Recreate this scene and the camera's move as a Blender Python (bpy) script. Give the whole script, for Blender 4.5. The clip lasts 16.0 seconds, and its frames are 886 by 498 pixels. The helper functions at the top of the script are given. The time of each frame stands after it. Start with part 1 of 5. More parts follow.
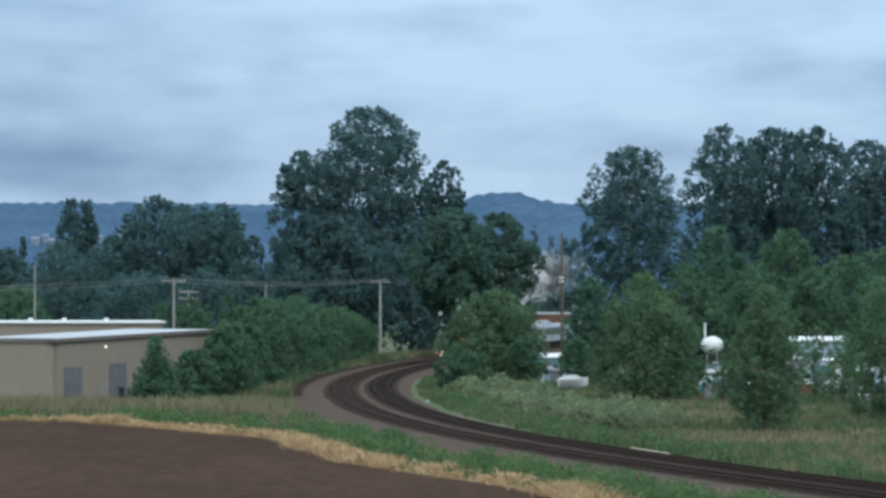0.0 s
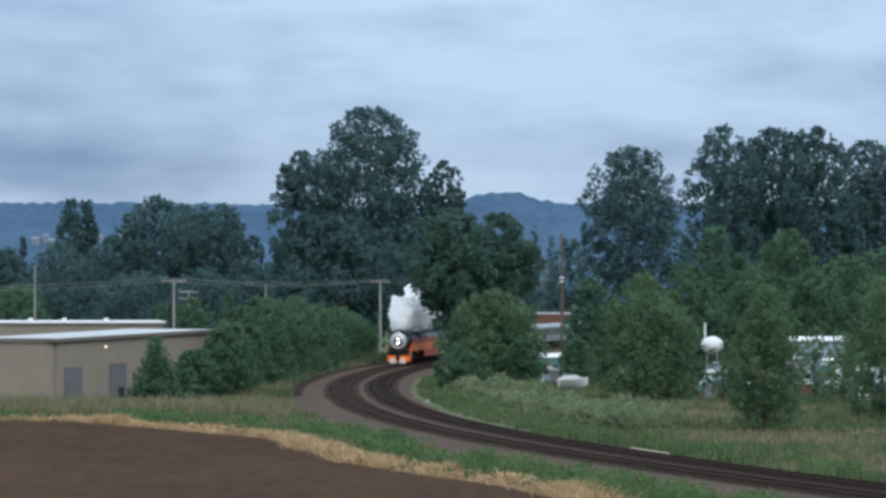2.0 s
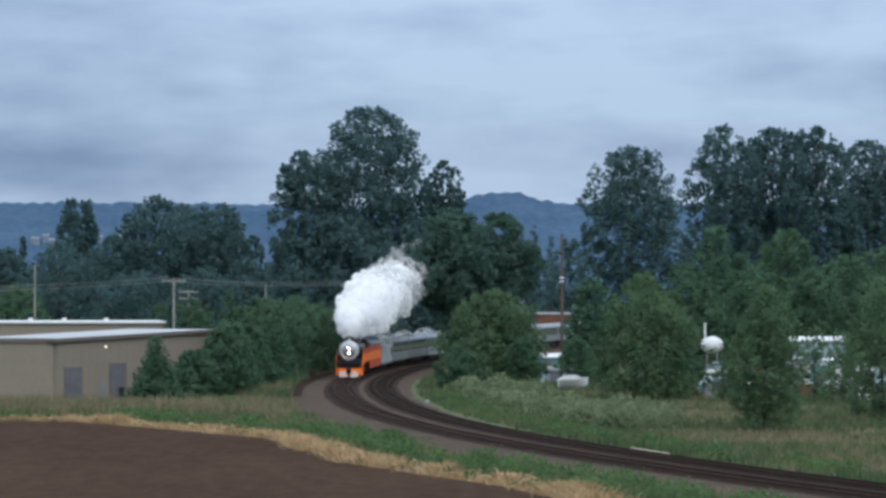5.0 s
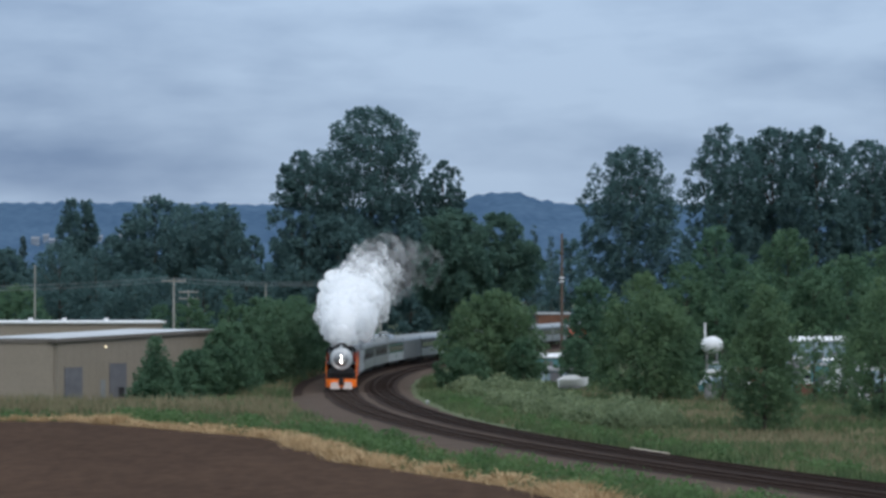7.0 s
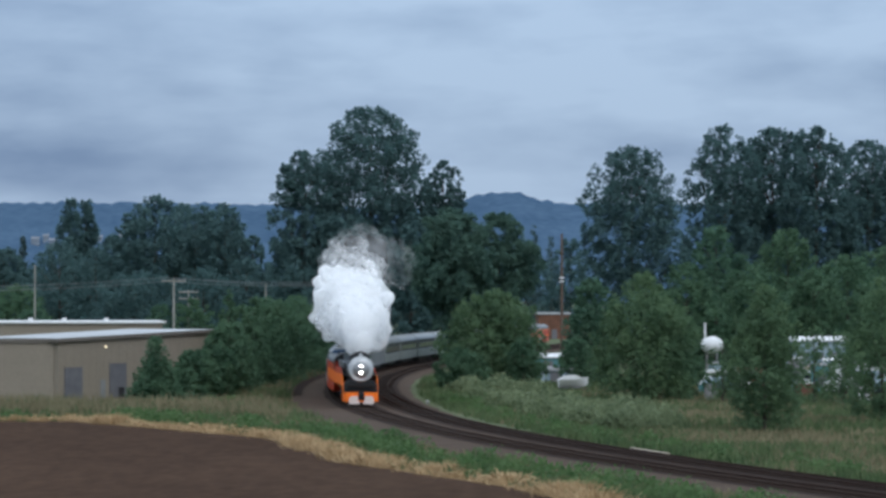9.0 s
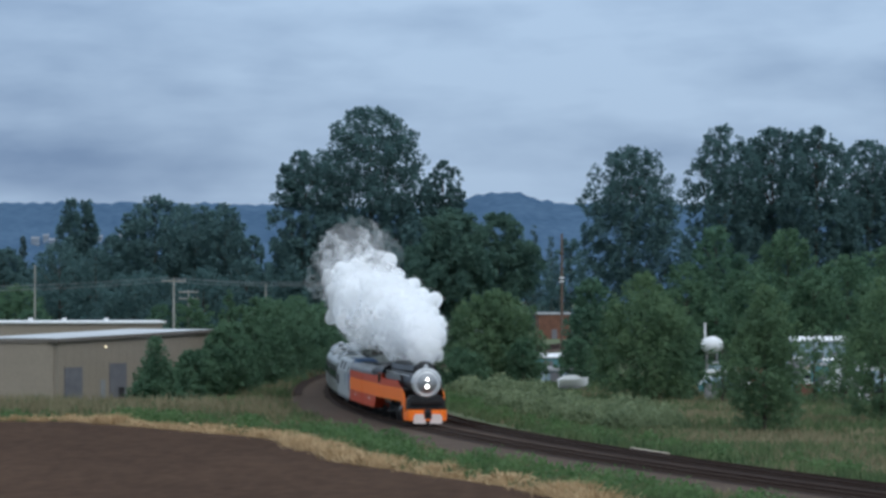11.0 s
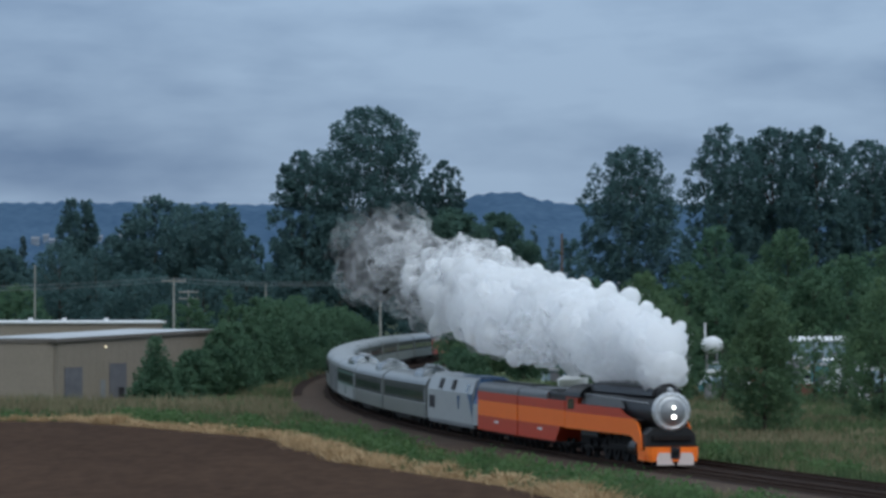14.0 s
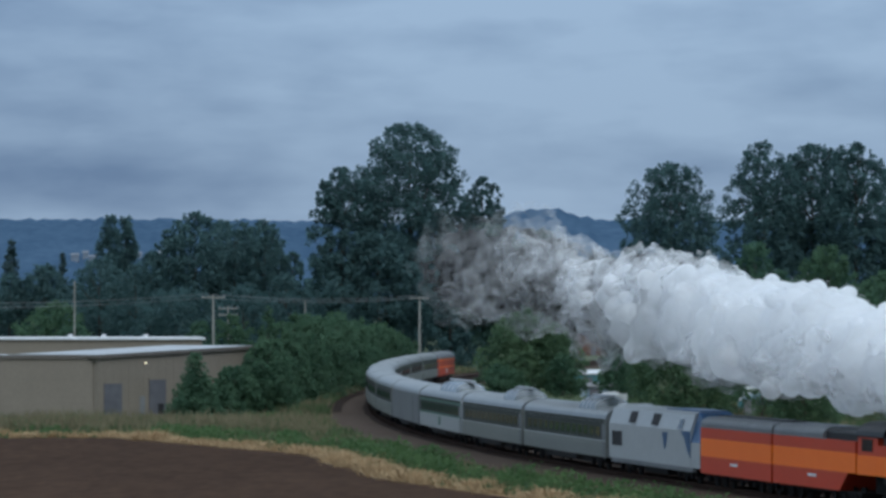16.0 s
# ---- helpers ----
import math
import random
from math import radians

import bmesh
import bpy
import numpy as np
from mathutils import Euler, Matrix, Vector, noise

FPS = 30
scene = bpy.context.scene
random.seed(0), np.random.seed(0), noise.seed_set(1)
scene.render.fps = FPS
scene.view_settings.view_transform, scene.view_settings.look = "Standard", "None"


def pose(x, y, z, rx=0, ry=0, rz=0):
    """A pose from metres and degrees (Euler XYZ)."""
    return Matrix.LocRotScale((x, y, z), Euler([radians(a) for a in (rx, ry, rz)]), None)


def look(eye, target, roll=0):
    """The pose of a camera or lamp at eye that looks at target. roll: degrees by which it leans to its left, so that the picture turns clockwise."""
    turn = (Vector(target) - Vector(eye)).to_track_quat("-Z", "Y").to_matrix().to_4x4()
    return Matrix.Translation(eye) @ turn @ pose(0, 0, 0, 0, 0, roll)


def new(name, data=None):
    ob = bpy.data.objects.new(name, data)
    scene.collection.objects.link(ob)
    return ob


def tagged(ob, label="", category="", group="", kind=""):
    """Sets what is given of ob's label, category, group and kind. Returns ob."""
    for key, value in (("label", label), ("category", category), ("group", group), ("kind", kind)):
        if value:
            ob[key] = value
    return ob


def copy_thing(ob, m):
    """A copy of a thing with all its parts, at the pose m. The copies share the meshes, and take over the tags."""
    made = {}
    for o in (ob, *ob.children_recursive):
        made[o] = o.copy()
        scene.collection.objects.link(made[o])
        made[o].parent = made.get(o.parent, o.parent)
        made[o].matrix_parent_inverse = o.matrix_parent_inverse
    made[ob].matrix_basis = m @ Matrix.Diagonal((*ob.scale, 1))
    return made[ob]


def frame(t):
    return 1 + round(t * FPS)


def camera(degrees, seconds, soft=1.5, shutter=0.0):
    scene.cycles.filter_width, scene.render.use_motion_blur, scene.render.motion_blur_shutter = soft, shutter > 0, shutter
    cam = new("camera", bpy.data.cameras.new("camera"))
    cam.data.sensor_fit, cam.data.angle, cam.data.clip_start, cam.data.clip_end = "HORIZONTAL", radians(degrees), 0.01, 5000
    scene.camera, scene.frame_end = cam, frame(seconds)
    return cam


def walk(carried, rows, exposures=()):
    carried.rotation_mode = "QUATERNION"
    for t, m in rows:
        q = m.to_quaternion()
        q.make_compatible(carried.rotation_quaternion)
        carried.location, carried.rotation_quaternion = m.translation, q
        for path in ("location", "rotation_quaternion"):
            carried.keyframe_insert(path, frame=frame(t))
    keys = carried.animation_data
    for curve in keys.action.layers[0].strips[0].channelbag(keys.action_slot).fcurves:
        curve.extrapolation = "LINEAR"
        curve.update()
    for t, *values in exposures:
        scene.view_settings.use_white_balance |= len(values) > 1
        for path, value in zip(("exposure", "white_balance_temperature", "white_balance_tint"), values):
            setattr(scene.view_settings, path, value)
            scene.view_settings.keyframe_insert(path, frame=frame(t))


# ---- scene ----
# camera on an overpass 10.5 m above the rails, looking along +y
EYE_Z = 10.5
cam = camera(11.78, 16.0, soft=3.1)
STILL = look((0, 0, EYE_Z), (0, 1000, EYE_Z + 9.34))
TURNED = Matrix.Translation((0, 0, EYE_Z)) @ pose(0, 0, 0, 90 + 0.535 + 0.219, 0, 0.525)
walk(cam, [(0, STILL), (8, STILL), (15.8, STILL), (15.9, STILL), (16.0, TURNED)],
     exposures=[(0, 0.06, 6300, 4), (2.5, 0.02, 6450, 9), (4, -0.02, 6450, 10), (6.5, -0.23, 6450, 10), (9, -0.25, 6350, 9), (11.5, -0.26, 6250, 8), (12.5, -0.4, 6200, 8), (14, -0.58, 6150, 7), (15, -0.62, 6100, 6), (16, -0.6, 6050, 6)])

# ---- overcast sky and a weak, wide sun ----
world = bpy.data.worlds.new("overcast_sky")
scene.world = world
world.use_nodes = True


def build_sky():
    nt = world.node_tree
    nt.nodes.clear()
    N, L = nt.nodes.new, nt.links.new
    out, bg = N("ShaderNodeOutputWorld"), N("ShaderNodeBackground")
    tc, sep = N("ShaderNodeTexCoord"), N("ShaderNodeSeparateXYZ")
    L(tc.outputs["Generated"], sep.inputs[0])
    # two layers of stretched cloud, broad and fine
    total = None
    for scale, place, weight, detail in (((5, 2, 26), (3.3, 0.4, 1.35), 0.55, 3.0), ((15, 2, 62), (1.7, 0.9, 0.3), 0.31, 4.0), ((46, 3, 120), (0.6, 2.1, 0.8), 0.14, 5.0)):
        mp = N("ShaderNodeMapping")
        mp.inputs["Scale"].default_value, mp.inputs["Location"].default_value = scale, place
        L(tc.outputs["Generated"], mp.inputs[0])
        n1 = N("ShaderNodeTexNoise")
        n1.inputs["Scale"].default_value, n1.inputs["Detail"].default_value = 1.0, detail
        n1.inputs["Roughness"].default_value, n1.inputs["Distortion"].default_value = 0.5, 0.1
        L(mp.outputs[0], n1.inputs["Vector"])
        mul = N("ShaderNodeMath")
        mul.operation = "MULTIPLY_ADD"
        mul.inputs[1].default_value, mul.inputs[2].default_value = weight, 0.0
        L(n1.outputs["Fac"], mul.inputs[0])
        if total is not None:
            L(total, mul.inputs[2])
        total = mul.outputs[0]
    ramp = N("ShaderNodeValToRGB")
    e = ramp.color_ramp.elements
    e[0].position, e[0].color = 0.39, (0.16, 0.25, 0.425, 1)
    e[1].position, e[1].color = 0.6, (0.41, 0.54, 0.735, 1)
    # a paler strip of sky above the hills
    low, lift = N("ShaderNodeMapRange"), N("ShaderNodeMath")
    low.inputs["From Min"].default_value, low.inputs["From Max"].default_value = 0.018, 0.031
    low.inputs["To Min"].default_value, low.inputs["To Max"].default_value = 0.11, 0.0
    L(sep.outputs["Z"], low.inputs["Value"]), L(low.outputs[0], lift.inputs[0]), L(total, lift.inputs[1])
    L(lift.outputs[0], ramp.inputs[0])
    # overhead the deck is thinner and whiter
    high = N("ShaderNodeMapRange")
    high.inputs["From Min"].default_value, high.inputs["From Max"].default_value = 0.09, 0.4
    L(sep.outputs["Z"], high.inputs["Value"])
    white = N("ShaderNodeMix")
    white.data_type = "RGBA"
    white.inputs[7].default_value = (0.47, 0.53, 0.6, 1)
    L(high.outputs[0], white.inputs[0]), L(ramp.outputs[0], white.inputs[6])
    # the cloud deck brightens towards the zenith
    mr = N("ShaderNodeMapRange")
    mr.inputs["From Min"].default_value, mr.inputs["From Max"].default_value = 0.0, 0.8
    mr.inputs["To Min"].default_value, mr.inputs["To Max"].default_value = 1.0, 2.9
    L(sep.outputs["Z"], mr.inputs["Value"])
    sc = N("ShaderNodeVectorMath")
    sc.operation = "SCALE"
    L(white.outputs[2], sc.inputs[0]), L(mr.outputs[0], sc.inputs["Scale"])
    sky = N("ShaderNodeTexSky")
    sky.sky_type, sky.sun_disc = "NISHITA", False
    sky.sun_elevation, sky.sun_rotation = radians(33), radians(200)
    add = N("ShaderNodeVectorMath")
    add.operation = "MULTIPLY_ADD"
    add.inputs[1].default_value = (0.01, 0.01, 0.01)
    L(sky.outputs[0], add.inputs[0]), L(sc.outputs[0], add.inputs[2])
    L(add.outputs[0], bg.inputs["Color"])
    bg.inputs["Strength"].default_value = 1.0
    L(bg.outputs[0], out.inputs[0])


build_sky()
sun = new("sun", bpy.data.lights.new("sun", "SUN"))
sun.data.energy, sun.data.angle, sun.data.color = 1.2, radians(25), (1.0, 0.97, 0.93)
sun.matrix_world = look((70, -190, 130), (0, 0, 0))


# ---- materials ----
def material(name, dark, light, scale=4.0, rough=0.8, metal=0.0, bump=0.0, second=0.0, island=0.0, spec=0.5, back=0.0, stretch=(1, 1, 1), objvar=0.0):
    """A surface whose colour varies between two tones at two scales."""
    m = bpy.data.materials.new(name)
    m.use_nodes = True
    nt = m.node_tree
    N, L = nt.nodes.new, nt.links.new
    b = nt.nodes["Principled BSDF"]
    b.inputs["Roughness"].default_value, b.inputs["Metallic"].default_value = rough, metal
    b.inputs["Specular IOR Level"].default_value = spec
    tc, mp = N("ShaderNodeTexCoord"), N("ShaderNodeMapping")
    mp.inputs["Scale"].default_value = stretch
    L(tc.outputs["Object"], mp.inputs[0])
    n = N("ShaderNodeTexNoise")
    n.inputs["Scale"].default_value, n.inputs["Detail"].default_value, n.inputs["Roughness"].default_value = scale, 6.0, 0.62
    L(mp.outputs[0], n.inputs["Vector"])
    ramp = N("ShaderNodeValToRGB")
    e = ramp.color_ramp.elements
    e[0].position, e[0].color = 0.3, (*dark, 1)
    e[1].position, e[1].color = 0.7, (*light, 1)
    fac = n.outputs["Fac"]
    if second:
        n2 = N("ShaderNodeTexNoise")
        n2.inputs["Scale"].default_value, n2.inputs["Detail"].default_value = second, 3.0
        L(mp.outputs[0], n2.inputs["Vector"])
        mix = N("ShaderNodeMath")
        mix.operation = "MULTIPLY_ADD"
        mix.inputs[1].default_value = 0.5
        half = N("ShaderNodeMath")
        half.operation = "MULTIPLY"
        half.inputs[1].default_value = 0.5
        L(n2.outputs["Fac"], half.inputs[0]), L(fac, mix.inputs[0]), L(half.outputs[0], mix.inputs[2])
        fac = mix.outputs[0]
    if island or objvar:
        g = N("ShaderNodeNewGeometry") if island else N("ShaderNodeObjectInfo")
        rnd = g.outputs["Random Per Island"] if island else g.outputs["Random"]
        mr = N("ShaderNodeMapRange")
        amt = island if island else objvar
        mr.inputs["To Min"].default_value, mr.inputs["To Max"].default_value = -amt, amt
        L(rnd, mr.inputs["Value"])
        ad = N("ShaderNodeMath")
        L(fac, ad.inputs[0]), L(mr.outputs[0], ad.inputs[1])
        fac = ad.outputs[0]
    L(fac, ramp.inputs[0])
    L(ramp.outputs[0], b.inputs["Base Color"])
    if bump:
        bp = N("ShaderNodeBump")
        bp.inputs["Strength"].default_value, bp.inputs["Distance"].default_value = 0.6, bump
        L(n.outputs["Fac"], bp.inputs["Height"]), L(bp.outputs[0], b.inputs["Normal"])
    if back:
        tr, ms = N("ShaderNodeBsdfTranslucent"), N("ShaderNodeMixShader")
        ms.inputs[0].default_value = back
        L(ramp.outputs[0], tr.inputs["Color"]), L(b.outputs[0], ms.inputs[1]), L(tr.outputs[0], ms.inputs[2])
        L(ms.outputs[0], nt.nodes["Material Output"].inputs["Surface"])
    return m


def glowing(name, colour, strength):
    m = bpy.data.materials.new(name)
    m.use_nodes = True
    b = m.node_tree.nodes["Principled BSDF"]
    b.inputs["Base Color"].default_value = (*colour, 1)
    b.inputs["Emission Color"].default_value = (*colour, 1)
    b.inputs["Emission Strength"].default_value = strength
    return m


def leaf_material(name, dark, light):
    return material(name, dark, light, scale=0.3, rough=0.65, island=0.06, spec=0.2, back=0.5)


# cottonwood tones are lifted and blued, with distance haze mixed into the leaf colour
HAZY_COTTONWOOD = leaf_material("hazy_cottonwood_leaf", (0.052, 0.108, 0.112), (0.108, 0.188, 0.186))
WOODS = leaf_material("woodland_leaf", (0.05, 0.108, 0.09), (0.108, 0.19, 0.145))
MAPLE = leaf_material("maple_leaf", (0.05, 0.115, 0.08), (0.112, 0.205, 0.13))
WILLOW = leaf_material("willow_leaf", (0.062, 0.122, 0.07), (0.145, 0.225, 0.115))
# far firs carry the blue of the haze in their needle colour
HAZY_FIR = leaf_material("hazy_fir_needle", (0.05, 0.095, 0.102), (0.1, 0.155, 0.158))
HEDGE = leaf_material("hedge_leaf", (0.056, 0.12, 0.074), (0.125, 0.215, 0.125))
BRAMBLE = leaf_material("bramble_leaf", (0.1, 0.14, 0.075), (0.25, 0.3, 0.17))
WEED = leaf_material("weed_leaf", (0.05, 0.11, 0.042), (0.135, 0.215, 0.085))
BARK = material("bark", (0.0375, 0.03, 0.0263), (0.105, 0.09, 0.075), scale=1.5, rough=0.95, bump=0.04, stretch=(3, 3, 0.6))
GRASS = material("grass_ground", (0.049, 0.07, 0.0315), (0.105, 0.1225, 0.0595), scale=0.09, second=1.2, rough=0.95, bump=0.05, spec=0.2)
SOIL = material("tilled_soil", (0.032, 0.018, 0.0113), (0.075, 0.0445, 0.029), scale=0.06, second=1.1, rough=0.95, bump=0.06, stretch=(1, 0.25, 1), spec=0.03)
BLADE = material("grass_blade", (0.046, 0.088, 0.038), (0.132, 0.172, 0.082), scale=0.12, rough=0.8, island=0.1, spec=0.2, back=0.25)
DRY_BLADE = material("dry_blade", (0.1350, 0.1215, 0.0702), (0.2565, 0.2250, 0.1422), scale=0.2, rough=0.9, island=0.1, spec=0.2, back=0.2)
STRAW = material("straw", (0.33, 0.22, 0.115), (0.54, 0.4, 0.235), scale=0.3, rough=0.9, island=0.1, spec=0.2, back=0.2)
BALLAST = material("ballast", (0.049, 0.0345, 0.0265), (0.104, 0.076, 0.0595), scale=0.25, second=6.0, rough=0.95, bump=0.05, spec=0.06)
DARK_BALLAST = material("oily_ballast", (0.016, 0.0098, 0.0075), (0.037, 0.0235, 0.018), scale=0.3, second=5.0, rough=0.9, bump=0.05, spec=0.05)
TIE_WOOD = material("creosoted_tie", (0.018, 0.0112, 0.0088), (0.04, 0.0265, 0.0205), scale=2.0, rough=0.9, bump=0.01, objvar=0.2, spec=0.1)
RAIL_STEEL = material("rail_steel", (0.032, 0.019, 0.0145), (0.06, 0.038, 0.029), scale=3.0, rough=0.9, spec=0.1)


# ---- mesh helpers ----
def mesh_object(name, bm, mat, smooth=False):
    me = bpy.data.meshes.new(name)
    bmesh.ops.recalc_face_normals(bm, faces=bm.faces)
    bm.to_mesh(me)
    bm.free()
    me.materials.append(mat)
    if smooth:
        me.shade_smooth()
        me.set_sharp_from_angle(angle=radians(35))
    return new(name, me)


def part(name, bm, mat, parent, label="", smooth=False):
    ob = mesh_object(name, bm, mat, smooth)
    ob.parent = parent
    return tagged(ob, label)


def thing(name, label, category, group="", m=None, kind=""):
    ob = new(name)
    ob.empty_display_size = 0.3
    if m is not None:
        ob.matrix_basis = m
    return tagged(ob, label, category, group, kind)


def box(bm, x0, x1, y0, y1, z0, z1, bevel=0.0):
    g = bmesh.ops.create_cube(bm, size=1.0)
    vs = g["verts"]
    for v in vs:
        v.co = (x0 + (v.co.x + 0.5) * (x1 - x0), y0 + (v.co.y + 0.5) * (y1 - y0), z0 + (v.co.z + 0.5) * (z1 - z0))
    if bevel:
        es = list({e for v in vs for e in v.link_edges})
        bmesh.ops.bevel(bm, geom=es, offset=bevel, segments=2, affect="EDGES", profile=0.5)
    return bm


def tube(bm, p, q, r0, r1=None, seg=12, caps=True):
    p, q = Vector(p), Vector(q)
    r1 = r0 if r1 is None else r1
    m = Matrix.Translation((p + q) / 2) @ (q - p).to_track_quat("Z", "Y").to_matrix().to_4x4()
    bmesh.ops.create_cone(bm, cap_ends=caps, segments=seg, radius1=r0, radius2=r1, depth=(q - p).length, matrix=m)
    return bm


def prism(bm, pts, a0, a1, axis="x"):
    """A closed outline pushed out along an axis: (y, z) outlines along x, (x, z) outlines along y, (x, y) along z."""
    def at(u, v, a):
        return (a, u, v) if axis == "x" else (u, a, v) if axis == "y" else (u, v, a)
    lo = [bm.verts.new(at(u, v, a0)) for u, v in pts]
    hi = [bm.verts.new(at(u, v, a1)) for u, v in pts]
    n = len(pts)
    bm.faces.new(lo[::-1]), bm.faces.new(hi)
    for i in range(n):
        bm.faces.new((lo[i], lo[(i + 1) % n], hi[(i + 1) % n], hi[i]))
    return bm


def lathe(bm, prof, centre, seg=28):
    """A turned form round an axis along x: prof holds (x, radius)."""
    rings = []
    for x, r in prof:
        rings.append([bm.verts.new((centre[0] + x, centre[1] + r * math.cos(2 * math.pi * k / seg), centre[2] + r * math.sin(2 * math.pi * k / seg))) for k in range(seg)])
    for a, b in zip(rings, rings[1:]):
        for k in range(seg):
            bm.faces.new((a[k], a[(k + 1) % seg], b[(k + 1) % seg], b[k]))
    bm.faces.new(rings[0]), bm.faces.new(rings[-1])
    return bm


def quads_object(name, V, mat, n=4):
    """One mesh of loose n-cornered faces from an array (count, n, 3)."""
    c = len(V)
    me = bpy.data.meshes.new(name)
    me.vertices.add(c * n)
    me.vertices.foreach_set("co", np.asarray(V, np.float32).ravel())
    me.loops.add(c * n)
    me.loops.foreach_set("vertex_index", np.arange(c * n, dtype=np.int32))
    me.polygons.add(c)
    me.polygons.foreach_set("loop_start", np.arange(0, c * n, n, dtype=np.int32))
    me.update(calc_edges=True)
    me.materials.append(mat)
    return new(name, me)


# ---- the line of the railway: a curve in plan, measured in metres from a point 900 m away ----
def plan_x(d):
    u = (np.minimum(d, 830.0) - 450) / 100
    x = (((-0.0262 * u - 0.2857) * u + 4.6104) * u - 2.8458) * u - 11.5333
    # the bend is a little tighter round its apex
    bend = 0.87 * np.exp(-((d - 442.0) / np.where(np.asarray(d) > 442.0, 125.0, 75.0)) ** 2)
    return x + bend + np.maximum(d - 830.0, 0) * 0.172


PATH_D = np.linspace(1500, 120, 2761)
PATH_X = plan_x(PATH_D)
PATH_S = np.concatenate([[0], np.cumsum(np.hypot(np.diff(PATH_X), np.diff(PATH_D)))])
PATH_S -= np.interp(-900.0, -PATH_D, PATH_S)


def on_path(s, off=0.0):
    """Place and heading on the outer track; off is metres towards the outside of the curve."""
    x, y = np.interp(s, PATH_S, PATH_X), np.interp(s, PATH_S, PATH_D)
    x2, y2 = np.interp(s + 1, PATH_S, PATH_X), np.interp(s + 1, PATH_S, PATH_D)
    hx, hy = x2 - x, y2 - y
    n = np.hypot(hx, hy)
    hx, hy = hx / n, hy / n
    return x + off * hy, y - off * hx, hx, hy


def train_front(t):
    """Metres along the line of the engine's pilot at t seconds."""
    return 236.16 + (33.76 - 0.2897 * t) * t


# ---- ground, field and railway bed ----
GROUND_Z = -0.6


def field_edge_x(d):
    """Where the tilled field ends, for each distance."""
    return np.interp(d, (150, 227, 239, 254, 274, 313, 328, 356), (22, 6.0, 3.4, -1.1, -6.2, -12.0, -18.0, -31.0))


def build_ground():
    xs = np.concatenate([[-5000, -2500, -1200, -500], np.arange(-200, 201, 8.0), [500, 1200, 2500, 5000]])
    ys = np.concatenate([[-800, -300, 0], np.arange(100, 1000, 8.0), [1300, 2000, 3200, 4900]])
    bm = bmesh.new()
    grid = []
    for y in ys:
        row = []
        for x in xs:
            z = GROUND_Z + 0.12 * noise.noise((x * 0.05, y * 0.03, 0.0))
            row.append(bm.verts.new((x, y, z if 150 < y < 900 and abs(x) < 150 else GROUND_Z)))
        grid.append(row)
    for a, b in zip(grid, grid[1:]):
        for i in range(len(xs) - 1):
            bm.faces.new((a[i], a[i + 1], b[i + 1], b[i]))
    tagged(mesh_object("ground", bm, GRASS, True), "rough green grassland running out to the horizon", "ground", kind="structure")
    # the field: a sheet with shallow furrows parallel to its edge
    bm = bmesh.new()
    rows = []
    for d in np.concatenate([np.arange(120, 300, 4.0), np.arange(300, 357, 3.0)]):
        e = float(field_edge_x(d))
        offs = np.concatenate([np.arange(0, 26, 0.75), [30, 40, 60, 90, 150]])
        row = []
        for k, o in enumerate(offs):
            z = GROUND_Z + 0.17 + (0.05 if k % 2 else 0.0) + 0.06 * noise.noise((o * 0.3, d * 0.05, 3.0))
            row.append(bm.verts.new((e - o + 0.25 * noise.noise((o, d * 0.1, 7.0)), d, z if o < 100 else GROUND_Z + 0.17)))
        rows.append(row)
    for a, b in zip(rows, rows[1:]):
        for i in range(len(a) - 1):
            bm.faces.new((a[i], a[i + 1], b[i + 1], b[i]))
    tagged(mesh_object("field", bm, SOIL, True), "bare dark brown tilled soil of a ploughed field", "field", kind="structure")


def ribbon(name, offs, zs, mat, s0=-150.0, s1=770.0, step=4.0, wob=0.0):
    bm = bmesh.new()
    prev = None
    for s in np.arange(s0, s1, step):
        row = []
        for k, (o, z) in enumerate(zip(offs, zs)):
            w = wob * noise.noise((s * 0.12, k * 9.0, 2.0)) if k in (0, len(offs) - 1) else 0.0
            x, y, _, _ = on_path(s, o + w)
            row.append(bm.verts.new((x, y, z)))
        if prev:
            for i in range(len(row) - 1):
                bm.faces.new((prev[i], prev[i + 1], row[i + 1], row[i]))
        prev = row
    return mesh_object(name, bm, mat, True)


